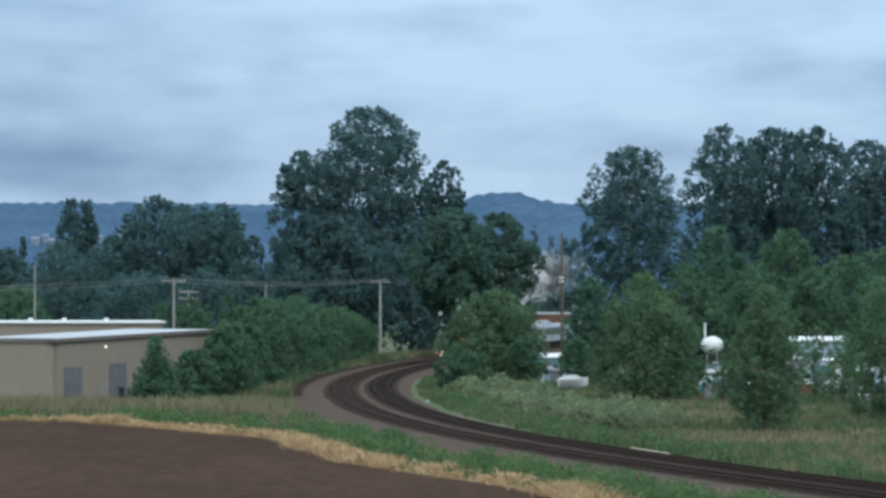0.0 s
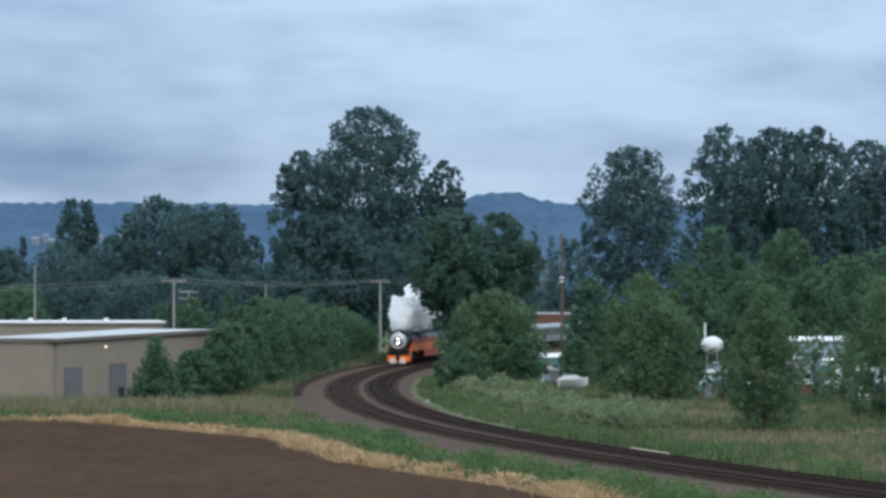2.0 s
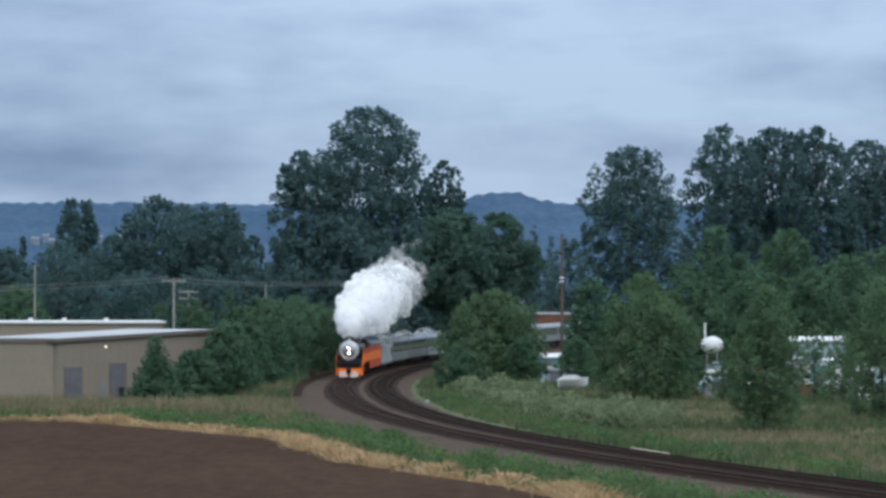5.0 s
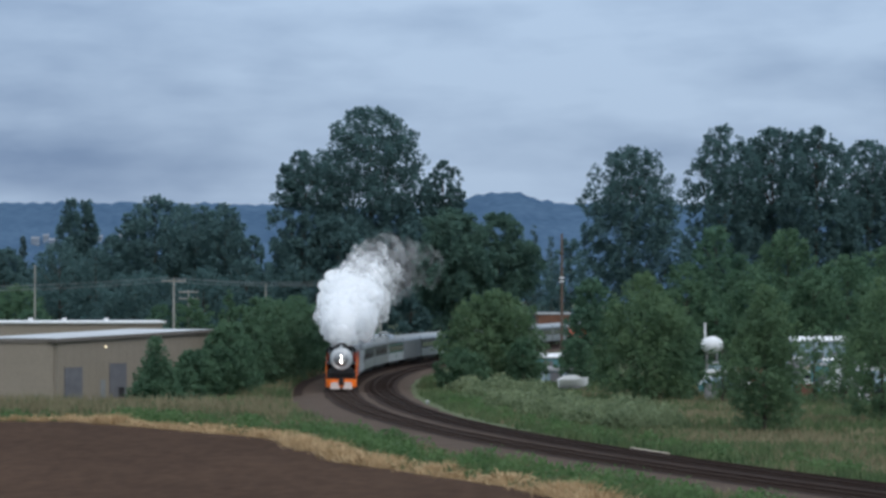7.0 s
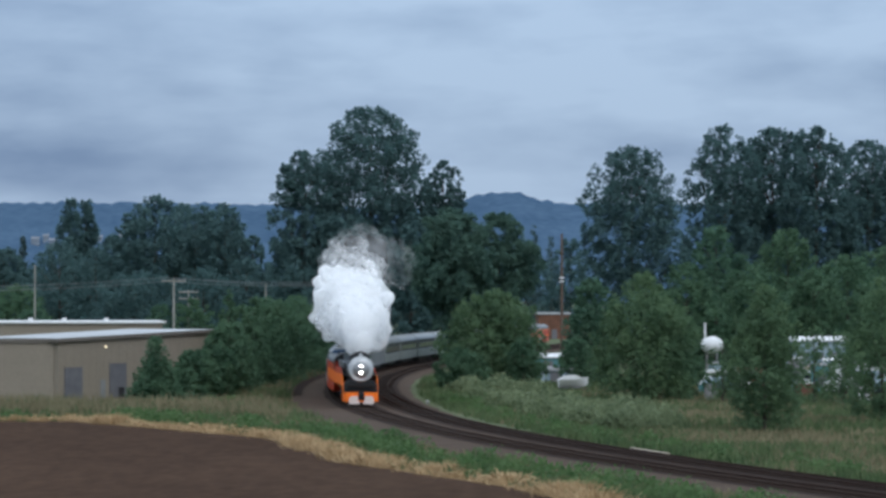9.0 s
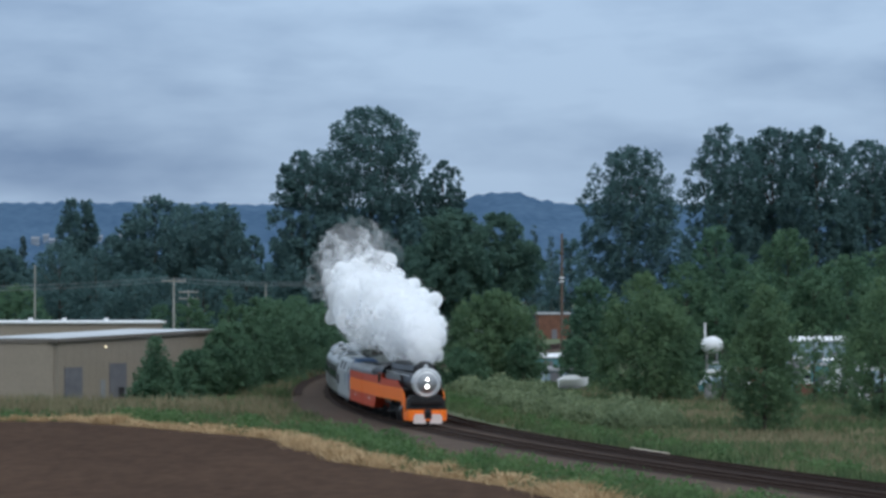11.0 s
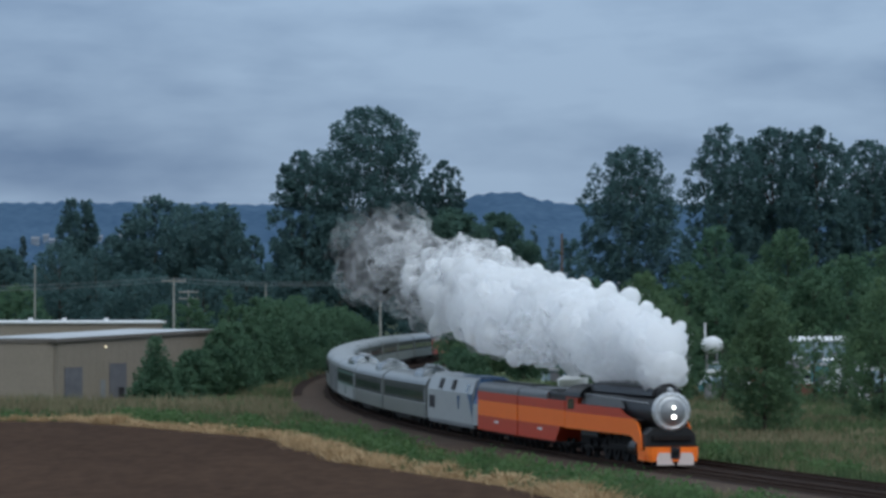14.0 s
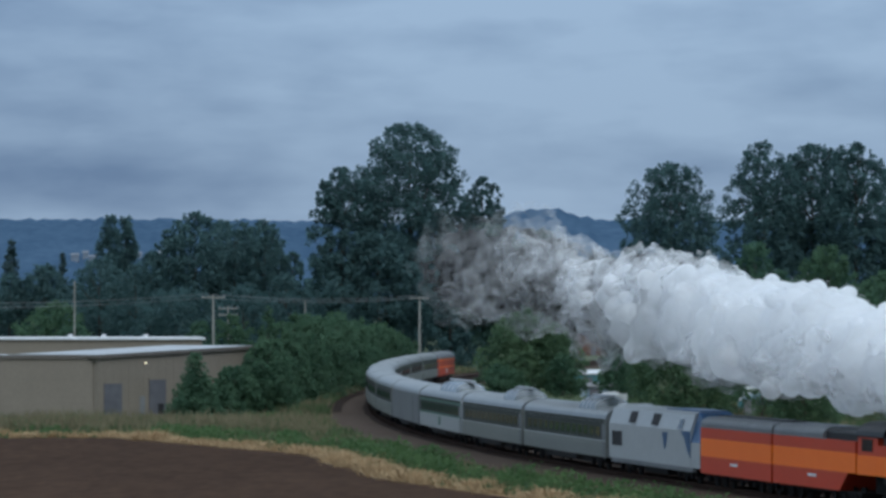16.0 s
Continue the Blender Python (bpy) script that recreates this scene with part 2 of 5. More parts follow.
def build_railway():
    tagged(ribbon("ballast_bed", (-7.6, -6.3, -2.2, 2.0, 5.2, 6.5), (-0.62, -0.24, -0.24, -0.24, -0.4, -0.64), BALLAST, wob=0.8),
           "grey crushed stone ballast bed under two tracks", "railway", kind="structure")
    # a dark strip lying over the bed's outer shoulder
    tagged(ribbon("ditch", (3.9, 4.2, 6.3, 7.0), (-0.4, -0.3, -0.3, -0.62), DARK_BALLAST, s0=150, s1=470, wob=0.25),
           "dark strip along the outer edge of the ballast", "ditch", kind="structure")
    for off in (0.0, -4.3):
        tagged(ribbon("track_bed", (off - 1.85, off - 1.4, off + 1.4, off + 1.85), (-0.235, -0.17, -0.17, -0.235), DARK_BALLAST, wob=0.3),
               "dark oily ballast between the rails", "railway", kind="structure")
        V = []
        for s in np.arange(150, 770, 0.56):
            x, y, hx, hy = on_path(s, off)
            hs, nx = Vector((hx, hy, 0)) * 0.115, Vector((hy, -hx, 0)) * 1.3
            c = Vector((x, y, -0.13))
            dn = Vector((0, 0, -0.06))
            a, b, d, e = c - hs - nx, c - hs + nx, c + hs + nx, c + hs - nx
            V += [(a, b, d, e), (a, b, b + dn, a + dn), (e, d, d + dn, e + dn), (b, d, d + dn, b + dn), (a, e, e + dn, a + dn)]
        tagged(quads_object("tie", np.array(V), TIE_WOOD), "dark creosoted wooden ties under the rails", "railway ties", kind="stuff")
        for side in (-0.7525, 0.7525):
            o = off + side
            tagged(ribbon("rail", (o - 0.07, o - 0.02, o - 0.036, o - 0.036, o + 0.036, o + 0.036, o + 0.02, o + 0.07),
                          (-0.15, -0.12, -0.04, 0.0, 0.0, -0.04, -0.12, -0.15), RAIL_STEEL), "brown steel rail with a worn top", "rail", kind="structure")


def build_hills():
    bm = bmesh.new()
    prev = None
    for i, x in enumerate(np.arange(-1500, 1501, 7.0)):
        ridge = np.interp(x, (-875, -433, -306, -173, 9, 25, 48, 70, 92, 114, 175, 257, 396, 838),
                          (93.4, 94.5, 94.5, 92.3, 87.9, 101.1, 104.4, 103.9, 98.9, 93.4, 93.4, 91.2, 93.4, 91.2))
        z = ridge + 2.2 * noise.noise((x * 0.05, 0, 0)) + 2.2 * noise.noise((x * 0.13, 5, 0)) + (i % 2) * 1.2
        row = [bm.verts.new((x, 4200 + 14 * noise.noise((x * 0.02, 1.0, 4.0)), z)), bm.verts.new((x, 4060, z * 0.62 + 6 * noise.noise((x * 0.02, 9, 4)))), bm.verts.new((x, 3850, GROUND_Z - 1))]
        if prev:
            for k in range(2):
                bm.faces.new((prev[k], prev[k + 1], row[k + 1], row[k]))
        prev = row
    tagged(mesh_object("backdrop_hills", bm, HAZY_HILL, True), "distant forested hill ridge, blue haze in its colour", "hills", kind="structure")


# the blue of four kilometres of haze is put into this forest colour
HAZY_HILL = material("hazy_far_forest", (0.0393, 0.0761, 0.1308), (0.0814, 0.1338, 0.2046), scale=0.02, second=0.1, rough=1.0, spec=0.0, stretch=(1, 1, 2))


def build_hill_houses():
    pale = material("far_house_wall", (0.14, 0.18, 0.23), (0.22, 0.26, 0.31), scale=0.2, rough=0.8)
    tiles = material("far_house_roof", (0.16, 0.18, 0.21), (0.22, 0.24, 0.27), scale=0.2, rough=0.8)
    for x, w, dy in ((-384, 7, 0), (-375, 5, 9), (-367, 6.5, -6), (-324, 5, 5), (-313, 6.5, -3), (-303, 5.5, 8)):
        h = thing("house", "distant pale house on the forested hillside", "house", "hillside houses", pose(x, 4046 + dy, 51.5 + dy * 0.27, 0, 0, (x * 7) % 30 - 15))
        part("wall", box(bmesh.new(), -w / 2, w / 2, -3, 3, 0, 6.5), pale, h)
        part("roof", prism(bmesh.new(), [(-3.5, 6.52), (3.5, 6.52), (0, 8.4)], -w / 2 - 0.5, w / 2 + 0.5), tiles, h)
        for k in (-0.25, 0.25):
            part("window", box(bmesh.new(), k * w - 0.7, k * w + 0.7, -3.08, -3.01, 4.2, 5.6), tiles, h)


build_hill_houses()
build_ground()
build_railway()
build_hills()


# ---- trees and shrubs ----
def leaf_quads(rng, c, facing, size):
    """Small pointed leaf clumps at the places c, turned more or less to face along facing."""
    n = len(c)
    f = facing + 0.75 * rng.normal(size=(n, 3))
    f /= np.linalg.norm(f, axis=1)[:, None]
    a = np.cross(f, rng.normal(size=(n, 3)))
    a /= np.linalg.norm(a, axis=1)[:, None]
    b = np.cross(f, a)
    sz = size * (0.55 + 0.9 * rng.random(n))
    a, b = a * sz[:, None], b * (sz * 0.68)[:, None]
    return np.stack([c - a, c + b * 0.9, c + a * 1.1, c - b], 1)


def leaves(rng, lobes, n, size):
    """Leaf clumps in a shell round each lobe (cx, cy, cz, rx, rz)."""
    L = np.array(lobes)
    w = L[:, 3] ** 2 * (L[:, 4] / L[:, 3]) ** 0.7
    k = rng.choice(len(L), n, p=w / w.sum())
    d = rng.normal(size=(n, 3))
    d /= np.linalg.norm(d, axis=1)[:, None]
    r = 1.0 - 0.55 * rng.random(n) ** 1.7 + 0.08 * rng.normal(size=n)
    c = L[k, :3] + d * r[:, None] * np.stack([L[k, 3], L[k, 3], L[k, 4]], 1)
    return leaf_quads(rng, c, d * 0.5 + (0, 0, 0.6), size)


def plant(name, label, category, x, y, height, half, profile, mat, seed, n=4500, size=0.55, sprays=26, rise=1.0, group="", z=GROUND_Z, bare=0.12, lean=0.0, ragged=0.16, long=0.2):
    """A trunk with limbs and a crown of leafy sprays. profile: (height share, width share) from the ground up;
    rise: how steeply the sprays point upwards; long: their length as a share of the crown's half width."""
    rng = np.random.default_rng(seed)
    ob = thing(name, label, category, group, pose(x, y, z))
    pz, pr = [p[0] for p in profile], [p[1] for p in profile]
    lo, hi = pz[0], pz[-1]
    m = sprays * 6
    grid = np.linspace(lo, hi, 60)
    w = np.interp(grid, pz, pr) ** 1.25 + 0.14
    f = rng.choice(grid, m, p=w / w.sum()) + (hi - lo) / 60 * rng.random(m)
    ang = rng.random(m) * 2 * math.pi
    wave = np.zeros(m)
    for q in range(6):
        wave += np.sin(ang * (1, 2, 3, 5, 2, 4)[q] + f * (9, 17, 26, 38, 50, 14)[q] + rng.random() * 6.3) / 6 ** 0.5
    R = half * np.interp(f, pz, pr) * (1 + ragged * wave)
    rho = rng.random(m) ** 0.48
    sl = half * long * (0.55 + 0.9 * rng.random(m)) * (0.6 + 0.5 * np.interp(f, pz, pr))
    base = np.stack([np.cos(ang) * R * rho + lean * f, np.sin(ang) * R * rho, np.minimum(f * height, height - 0.6 * sl * min(rise, 1.0))], 1)
    out = np.stack([np.cos(ang) * rho, np.sin(ang) * rho, np.full(m, rise) * (0.7 + 0.6 * rng.random(m))], 1)
    out /= np.linalg.norm(out, axis=1)[:, None]
    base -= out * (sl * 0.5)[:, None] * rho[:, None]
    k = rng.choice(m, n, p=sl ** 1.5 / (sl ** 1.5).sum())
    t = rng.random(n) ** 0.8
    side = rng.normal(size=(n, 3))
    side -= out[k] * np.sum(side * out[k], axis=1)[:, None]
    wide = sl[k] * 0.37 * np.sqrt(np.maximum(1.05 - t, 0.0)) * (0.45 + 0.55 * np.minimum(t * 3, 1))
    c = base[k] + out[k] * (sl[k] * t)[:, None] + side * wide[:, None]
    radial = np.stack([np.cos(ang[k]) * rho[k], np.sin(ang[k]) * rho[k], np.zeros(n)], 1)
    V = leaf_quads(rng, c, radial * 0.55 + (0, 0, 0.65) + side * 0.15, size)
    V[:, :, 2] = np.maximum(V[:, :, 2], 0.03)
    crown = quads_object("crown", V, mat)
    crown.parent = ob
    bm = bmesh.new()
    tr = max(0.10, height * 0.012)
    tube(bm, (0, 0, -0.25), (lean * 0.4, 0, height * 0.45), tr * 1.3, tr * 0.75, 9)
    tube(bm, (lean * 0.4, 0, height * 0.45), (lean * 0.85, 0, height * 0.86), tr * 0.75, tr * 0.15, 8)
    for i in range(0, m, max(1, m // 16)):
        cx, cy, cz = base[i]
        h0 = max(cz - math.hypot(cx, cy) * max(rise, 0.2) - 0.05 * height, height * bare)
        tube(bm, (lean * h0 / height, 0, h0), (cx, cy, cz), tr * 0.4, tr * 0.08, 6)
    part("trunk", bm, BARK, ob)
    return ob


COTTON = ((0.1, 0.6), (0.25, 0.9), (0.45, 1.0), (0.65, 0.97), (0.82, 0.85), (0.93, 0.58), (0.97, 0.4), (1.0, 0.12))
ROUND = ((0.03, 0.75), (0.2, 0.95), (0.5, 1.0), (0.75, 0.85), (0.92, 0.5), (1.0, 0.2))
COLUMN = ((0.05, 0.8), (0.4, 1.0), (0.8, 0.85), (1.0, 0.35))
CONE = ((0.04, 1.0), (0.3, 0.8), (0.6, 0.5), (0.85, 0.22), (1.0, 0.05))
SPREAD = ((0.12, 0.18), (0.34, 0.4), (0.5, 0.95), (0.7, 0.95), (0.87, 0.66), (1.0, 0.2))
WISPY = ((0.03, 0.8), (0.2, 0.92), (0.4, 1.0), (0.6, 0.88), (0.78, 0.6), (0.9, 0.36), (1.0, 0.1))

plant("tree", "tall dark green cottonwood with a broad dense crown", "tree", -12.5, 738, 42.4, 10.5, COTTON, HAZY_COTTONWOOD, 11, 44801, 0.278, 168, 1.5, "tall cottonwoods", long=0.2, ragged=0.1)
plant("tree", "cottonwood with ragged upright limbs beside a taller one", "tree", -23.9, 728, 34.5, 5.9, COTTON, HAZY_COTTONWOOD, 12, 19412, 0.270, 98, 1.5, "tall cottonwoods", long=0.2, ragged=0.1)
plant("tree", "slender cottonwood with an open upright top", "tree", 0.1, 745, 33.4, 4.3, COTTON, HAZY_COTTONWOOD, 13, 17920, 0.249, 98, 1.5, "tall cottonwoods", long=0.2, ragged=0.1)
plant("tree", "cottonwood closing the gap between two taller ones", "tree", -3.8, 742, 30.0, 4.7, COTTON, HAZY_COTTONWOOD, 14, 13439, 0.249, 76, 1.5, "tall cottonwoods", long=0.2, ragged=0.1)
plant("tree", "dark broadleaf tree filling the foot of a cottonwood", "tree", -17.6, 728, 23.7, 11.0, ROUND, HAZY_COTTONWOOD, 15, 16485, 0.285, 62, 0.7, "woodland trees", long=0.26)
plant("tree", "dark broadleaf tree beside the railway curve", "tree", -5.3, 714, 22.1, 5.3, ROUND, HAZY_COTTONWOOD, 16, 10303, 0.285, 46, 0.7, "woodland trees", long=0.26)
plant("tree", "broad dark green maple standing behind the railway curve", "tree", 1.0, 605, 22.4, 6.2, SPREAD, WOODS, 17, 26400, 0.239, 60, 0.8, "woodland trees", long=0.26, ragged=0.2)
plant("tree", "dark green maple with an open ragged lower edge", "tree", 8.0, 618, 21.9, 5.8, SPREAD, WOODS, 18, 20240, 0.239, 52, 0.8, "woodland trees", long=0.26, ragged=0.24)
plant("tree", "distant dark fir with a pointed top", "tree", 23.3, 1100, 27.9, 3.2, CONE, HAZY_FIR, 19, 3582, 0.285, 70, 0.15, "firs", long=0.34)
plant("tree", "distant dark fir with a pointed top", "tree", 28.9, 1150, 25.0, 3.8, CONE, HAZY_FIR, 20, 3582, 0.285, 70, 0.15, "firs", long=0.34)
plant("tree", "distant broadleaf tree behind the railway", "tree", 19.2, 1000, 22.2, 5.9, ROUND, HAZY_COTTONWOOD, 21, 4353, 0.331, 32, 0.7, "woodland trees", long=0.26)
plant("tree", "distant broadleaf tree behind the railway", "tree", 29.1, 980, 22.3, 6.4, ROUND, HAZY_COTTONWOOD, 22, 6363, 0.331, 32, 0.7, "woodland trees", long=0.26)
plant("tree", "tall cottonwood with an open rounded crown", "tree", 28.1, 640, 32.3, 7.7, COTTON, HAZY_COTTONWOOD, 23, 29868, 0.234, 136, 1.5, "tall cottonwoods", long=0.2, ragged=0.1)
plant("tree", "tall dark cottonwood in a dense row", "tree", 45.3, 690, 37.2, 7.2, COTTON, HAZY_COTTONWOOD, 24, 25386, 0.263, 129, 1.5, "cottonwood row", long=0.2, ragged=0.1)
plant("tree", "tall dark cottonwood in a dense row", "tree", 53.8, 700, 37.4, 7.1, COTTON, HAZY_COTTONWOOD, 25, 25386, 0.263, 129, 1.5, "cottonwood row", long=0.2, ragged=0.1)
plant("tree", "tall dark cottonwood in a dense row", "tree", 60.0, 690, 36.9, 7.4, COTTON, HAZY_COTTONWOOD, 26, 25386, 0.263, 129, 1.5, "cottonwood row", long=0.2, ragged=0.1)
plant("tree", "tall dark cottonwood in a dense row", "tree", 69.2, 700, 35.4, 6.9, COTTON, HAZY_COTTONWOOD, 27, 23894, 0.263, 129, 1.5, "cottonwood row", long=0.2, ragged=0.1)
plant("tree", "tall dark cottonwood in a dense row", "tree", 76.1, 700, 35.2, 6.1, COTTON, HAZY_COTTONWOOD, 28, 14933, 0.263, 129, 1.5, "cottonwood row", long=0.2, ragged=0.1)
plant("tree", "mid-green broadleaf tree below a taller row", "tree", 38.2, 600, 19.8, 4.9, ROUND, MAPLE, 29, 11333, 0.238, 54, 0.7, "middle trees", long=0.26)
plant("tree", "mid-green broadleaf tree below a taller row", "tree", 49.0, 610, 19.4, 5.6, ROUND, HEDGE, 30, 11333, 0.238, 54, 0.7, "middle trees", long=0.26)
plant("tree", "mid-green broadleaf tree below a taller row", "tree", 56.5, 600, 15.6, 5.9, ROUND, HEDGE, 31, 10303, 0.238, 50, 0.7, "middle trees", long=0.26)
plant("tree", "dark green broadleaf tree below a taller row", "tree", 33.5, 590, 14.4, 4.7, ROUND, HEDGE, 32, 9272, 0.238, 50, 0.7, "middle trees", long=0.26)
plant("tree", "dark green broadleaf tree below a taller row", "tree", 41.7, 580, 14.3, 5.3, ROUND, HEDGE, 33, 10303, 0.238, 50, 0.7, "middle trees", long=0.26)
plant("tree", "dark green broadleaf tree below a taller row", "tree", 50.9, 590, 13.6, 4.7, ROUND, HEDGE, 34, 9272, 0.238, 50, 0.7, "middle trees", long=0.26)
plant("tree", "dark green broadleaf tree below a taller row", "tree", 63.3, 620, 17.0, 5.7, ROUND, HEDGE, 35, 9272, 0.238, 50, 0.7, "middle trees", long=0.26)
plant("bush", "large rounded green bush beside the railway", "bush", 5.6, 480, 10.5, 5.6, ROUND, WILLOW, 36, 21819, 0.170, 70, 0.7, long=0.26)
plant("shrub", "low dark green shrub at the foot of a bush", "shrub", 1.9, 470, 4.5, 2.8, ROUND, HEDGE, 37, 6303, 0.147, 28, 0.7, "trackside shrubs", long=0.26)
plant("shrub", "low dark green shrub at the foot of a bush", "shrub", 8.8, 475, 5.6, 2.5, ROUND, HEDGE, 38, 5818, 0.147, 28, 0.7, "trackside shrubs", long=0.26)
plant("tree", "young willow with loose grey-green foliage", "tree", 19.8, 420, 12.6, 5.1, WISPY, WILLOW, 39, 16485, 0.161, 72, 1.7, "young willows", long=0.3)
plant("tree", "small broadleaf tree with dark foliage", "tree", 17.3, 500, 12.2, 3.4, ROUND, MAPLE, 40, 12122, 0.192, 50, 0.7, "young willows", long=0.26)
plant("tree", "young willow with loose grey-green foliage", "tree", 24.7, 330, 11.3, 3.1, WISPY, WILLOW, 41, 12606, 0.131, 64, 1.7, "young willows", long=0.3)
plant("tree", "young willow with loose grey-green foliage", "tree", 36.0, 352, 12.2, 3.5, WISPY, WILLOW, 42, 10667, 0.131, 68, 1.7, "young willows", long=0.3)
plant("shrub", "dark green shrub at the foot of a willow", "shrub", 23.8, 430, 6.1, 2.5, ROUND, HEDGE, 43, 5818, 0.147, 28, 0.7, "trackside shrubs", long=0.26)
plant("shrub", "sparse leafy shrub before the yard building", "shrub", 35.0, 405, 7.6, 2.3, WISPY, WILLOW, 44, 1745, 0.147, 32, 1.7, "yard shrubs", long=0.3)
plant("shrub", "sparse leafy shrub before the yard building", "shrub", 38.0, 408, 6.9, 1.9, WISPY, WILLOW, 45, 1551, 0.147, 32, 1.7, "yard shrubs", long=0.3)
plant("shrub", "sparse leafy shrub among stored boats", "shrub", 27.0, 415, 6.3, 1.9, WISPY, WILLOW, 46, 1260, 0.147, 28, 1.7, "yard shrubs", long=0.3)
plant("shrub", "leafy shrub beside a low shed", "shrub", 14.6, 470, 5.7, 2.1, ROUND, HEDGE, 47, 3879, 0.154, 28, 0.7, "yard shrubs", long=0.26)
plant("poplar", "distant columnar poplar rising over the wood", "tree", -78.2, 900, 30.0, 3.0, COLUMN, HAZY_COTTONWOOD, 48, 10000, 0.285, 43, 2.5, "poplars", long=0.5)
plant("poplar", "distant columnar poplar rising over the wood", "tree", -75.3, 905, 30.0, 2.6, COLUMN, HAZY_COTTONWOOD, 49, 9091, 0.285, 43, 2.5, "poplars", long=0.5)
plant("tree", "distant broadleaf tree behind the warehouse", "tree", -76.8, 860, 20.6, 7.5, ROUND, HAZY_COTTONWOOD, 50, 8181, 0.285, 46, 0.7, "far wood", long=0.26)
plant("tree", "distant broadleaf tree behind the warehouse", "tree", -68.7, 850, 19.2, 6.2, ROUND, HAZY_COTTONWOOD, 51, 6363, 0.285, 42, 0.7, "far wood", long=0.26)
plant("tree", "distant broadleaf tree with a domed crown", "tree", -56.3, 840, 29.2, 7.1, COTTON, HAZY_COTTONWOOD, 52, 12999, 0.315, 115, 1.5, "far wood", long=0.2, ragged=0.1)
plant("tree", "distant broadleaf tree with a domed crown", "tree", -61.8, 845, 26.0, 4.2, COTTON, HAZY_COTTONWOOD, 53, 6999, 0.315, 67, 1.5, "far wood", long=0.2, ragged=0.1)
plant("tree", "distant broadleaf tree with a domed crown", "tree", -49.1, 850, 27.9, 6.2, COTTON, HAZY_COTTONWOOD, 54, 10000, 0.315, 91, 1.5, "far wood", long=0.2, ragged=0.1)
plant("tree", "distant broadleaf tree with a domed crown", "tree", -42.7, 840, 27.7, 5.6, COTTON, HAZY_COTTONWOOD, 55, 10000, 0.315, 91, 1.5, "far wood", long=0.2, ragged=0.1)
plant("tree", "distant broadleaf tree at the wood's edge", "tree", -37.5, 820, 17.2, 4.3, ROUND, HAZY_COTTONWOOD, 56, 5090, 0.285, 32, 0.7, "far wood", long=0.26)
plant("tree", "distant broadleaf tree standing low at the wood's end", "tree", -90.0, 880, 19.5, 5.6, SPREAD, HAZY_COTTONWOOD, 103, 5720, 0.312, 40, 0.9, "far wood", long=0.28)
plant("tree", "distant broadleaf tree standing low at the wood's end", "tree", -84.0, 890, 15.5, 5.2, SPREAD, HAZY_COTTONWOOD, 104, 4840, 0.312, 40, 0.9, "far wood", long=0.28)
plant("tree", "distant broadleaf tree standing low at the wood's end", "tree", -97.0, 880, 17.5, 5.6, SPREAD, HAZY_COTTONWOOD, 105, 4840, 0.312, 40, 0.9, "far wood", long=0.28)
plant("tree", "distant broadleaf tree between poplars and a wood", "tree", -67.5, 880, 22.0, 4.6, SPREAD, HAZY_COTTONWOOD, 106, 4840, 0.312, 40, 0.9, "far wood", long=0.28)
plant("tree", "distant dark tree between two woods", "tree", -37.0, 838, 21.5, 3.6, SPREAD, HAZY_COTTONWOOD, 107, 3960, 0.312, 36, 1.0, "far wood", long=0.28)
plant("tree", "distant broadleaf tree closing a gap in the wood", "tree", -52.8, 868, 28.2, 6.0, COTTON, HAZY_COTTONWOOD, 101, 8712, 0.314, 86, 1.4, "far wood", long=0.2, ragged=0.1)
plant("tree", "distant broadleaf tree closing a gap in the wood", "tree", -46.2, 868, 27.0, 5.6, COTTON, HAZY_COTTONWOOD, 102, 7986, 0.314, 86, 1.4, "far wood", long=0.2, ragged=0.1)
plant("tree", "distant dark fir beside the wood", "tree", -93.0, 950, 22.6, 3.0, CONE, HAZY_FIR, 57, 6981, 0.285, 78, 0.15, "firs", long=0.34)
plant("tree", "distant dark fir beside the wood", "tree", -95.0, 930, 18.4, 3.2, CONE, HAZY_FIR, 58, 6981, 0.285, 78, 0.15, "firs", long=0.34)
plant("tree", "distant dark fir beside the wood", "tree", -98.8, 900, 24.4, 4.3, CONE, HAZY_FIR, 59, 8727, 0.331, 78, 0.15, "firs", long=0.34)
plant("tree", "distant dark fir beside the wood", "tree", -77.2, 980, 21.7, 3.1, CONE, HAZY_FIR, 60, 5818, 0.285, 70, 0.15, "firs", long=0.34)
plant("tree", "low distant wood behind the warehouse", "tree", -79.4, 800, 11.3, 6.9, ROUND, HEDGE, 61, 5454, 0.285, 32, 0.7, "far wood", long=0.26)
plant("tree", "low distant wood behind the warehouse", "tree", -57.3, 800, 14.5, 8.1, ROUND, HAZY_COTTONWOOD, 62, 7273, 0.285, 32, 0.7, "far wood", long=0.26)
plant("tree", "low distant wood behind the warehouse", "tree", -44.6, 800, 14.5, 8.1, ROUND, HAZY_COTTONWOOD, 63, 7273, 0.285, 32, 0.7, "far wood", long=0.26)
plant("tree", "dark distant tree at the wood's edge", "tree", -32.2, 800, 16.0, 4.9, ROUND, HAZY_COTTONWOOD, 64, 5454, 0.285, 32, 0.7, "far wood", long=0.26)
plant("tree", "distant dark fir beside the wood", "tree", -84.7, 930, 19.9, 2.9, CONE, HAZY_FIR, 65, 6981, 0.285, 78, 0.15, "firs", long=0.34)
plant("bush", "pointed dark green conifer bush beside the warehouse", "bush", -27.1, 405, 6.5, 2.7, CONE, HEDGE, 66, 8727, 0.131, 88, 0.15, "hedge bushes", long=0.34)
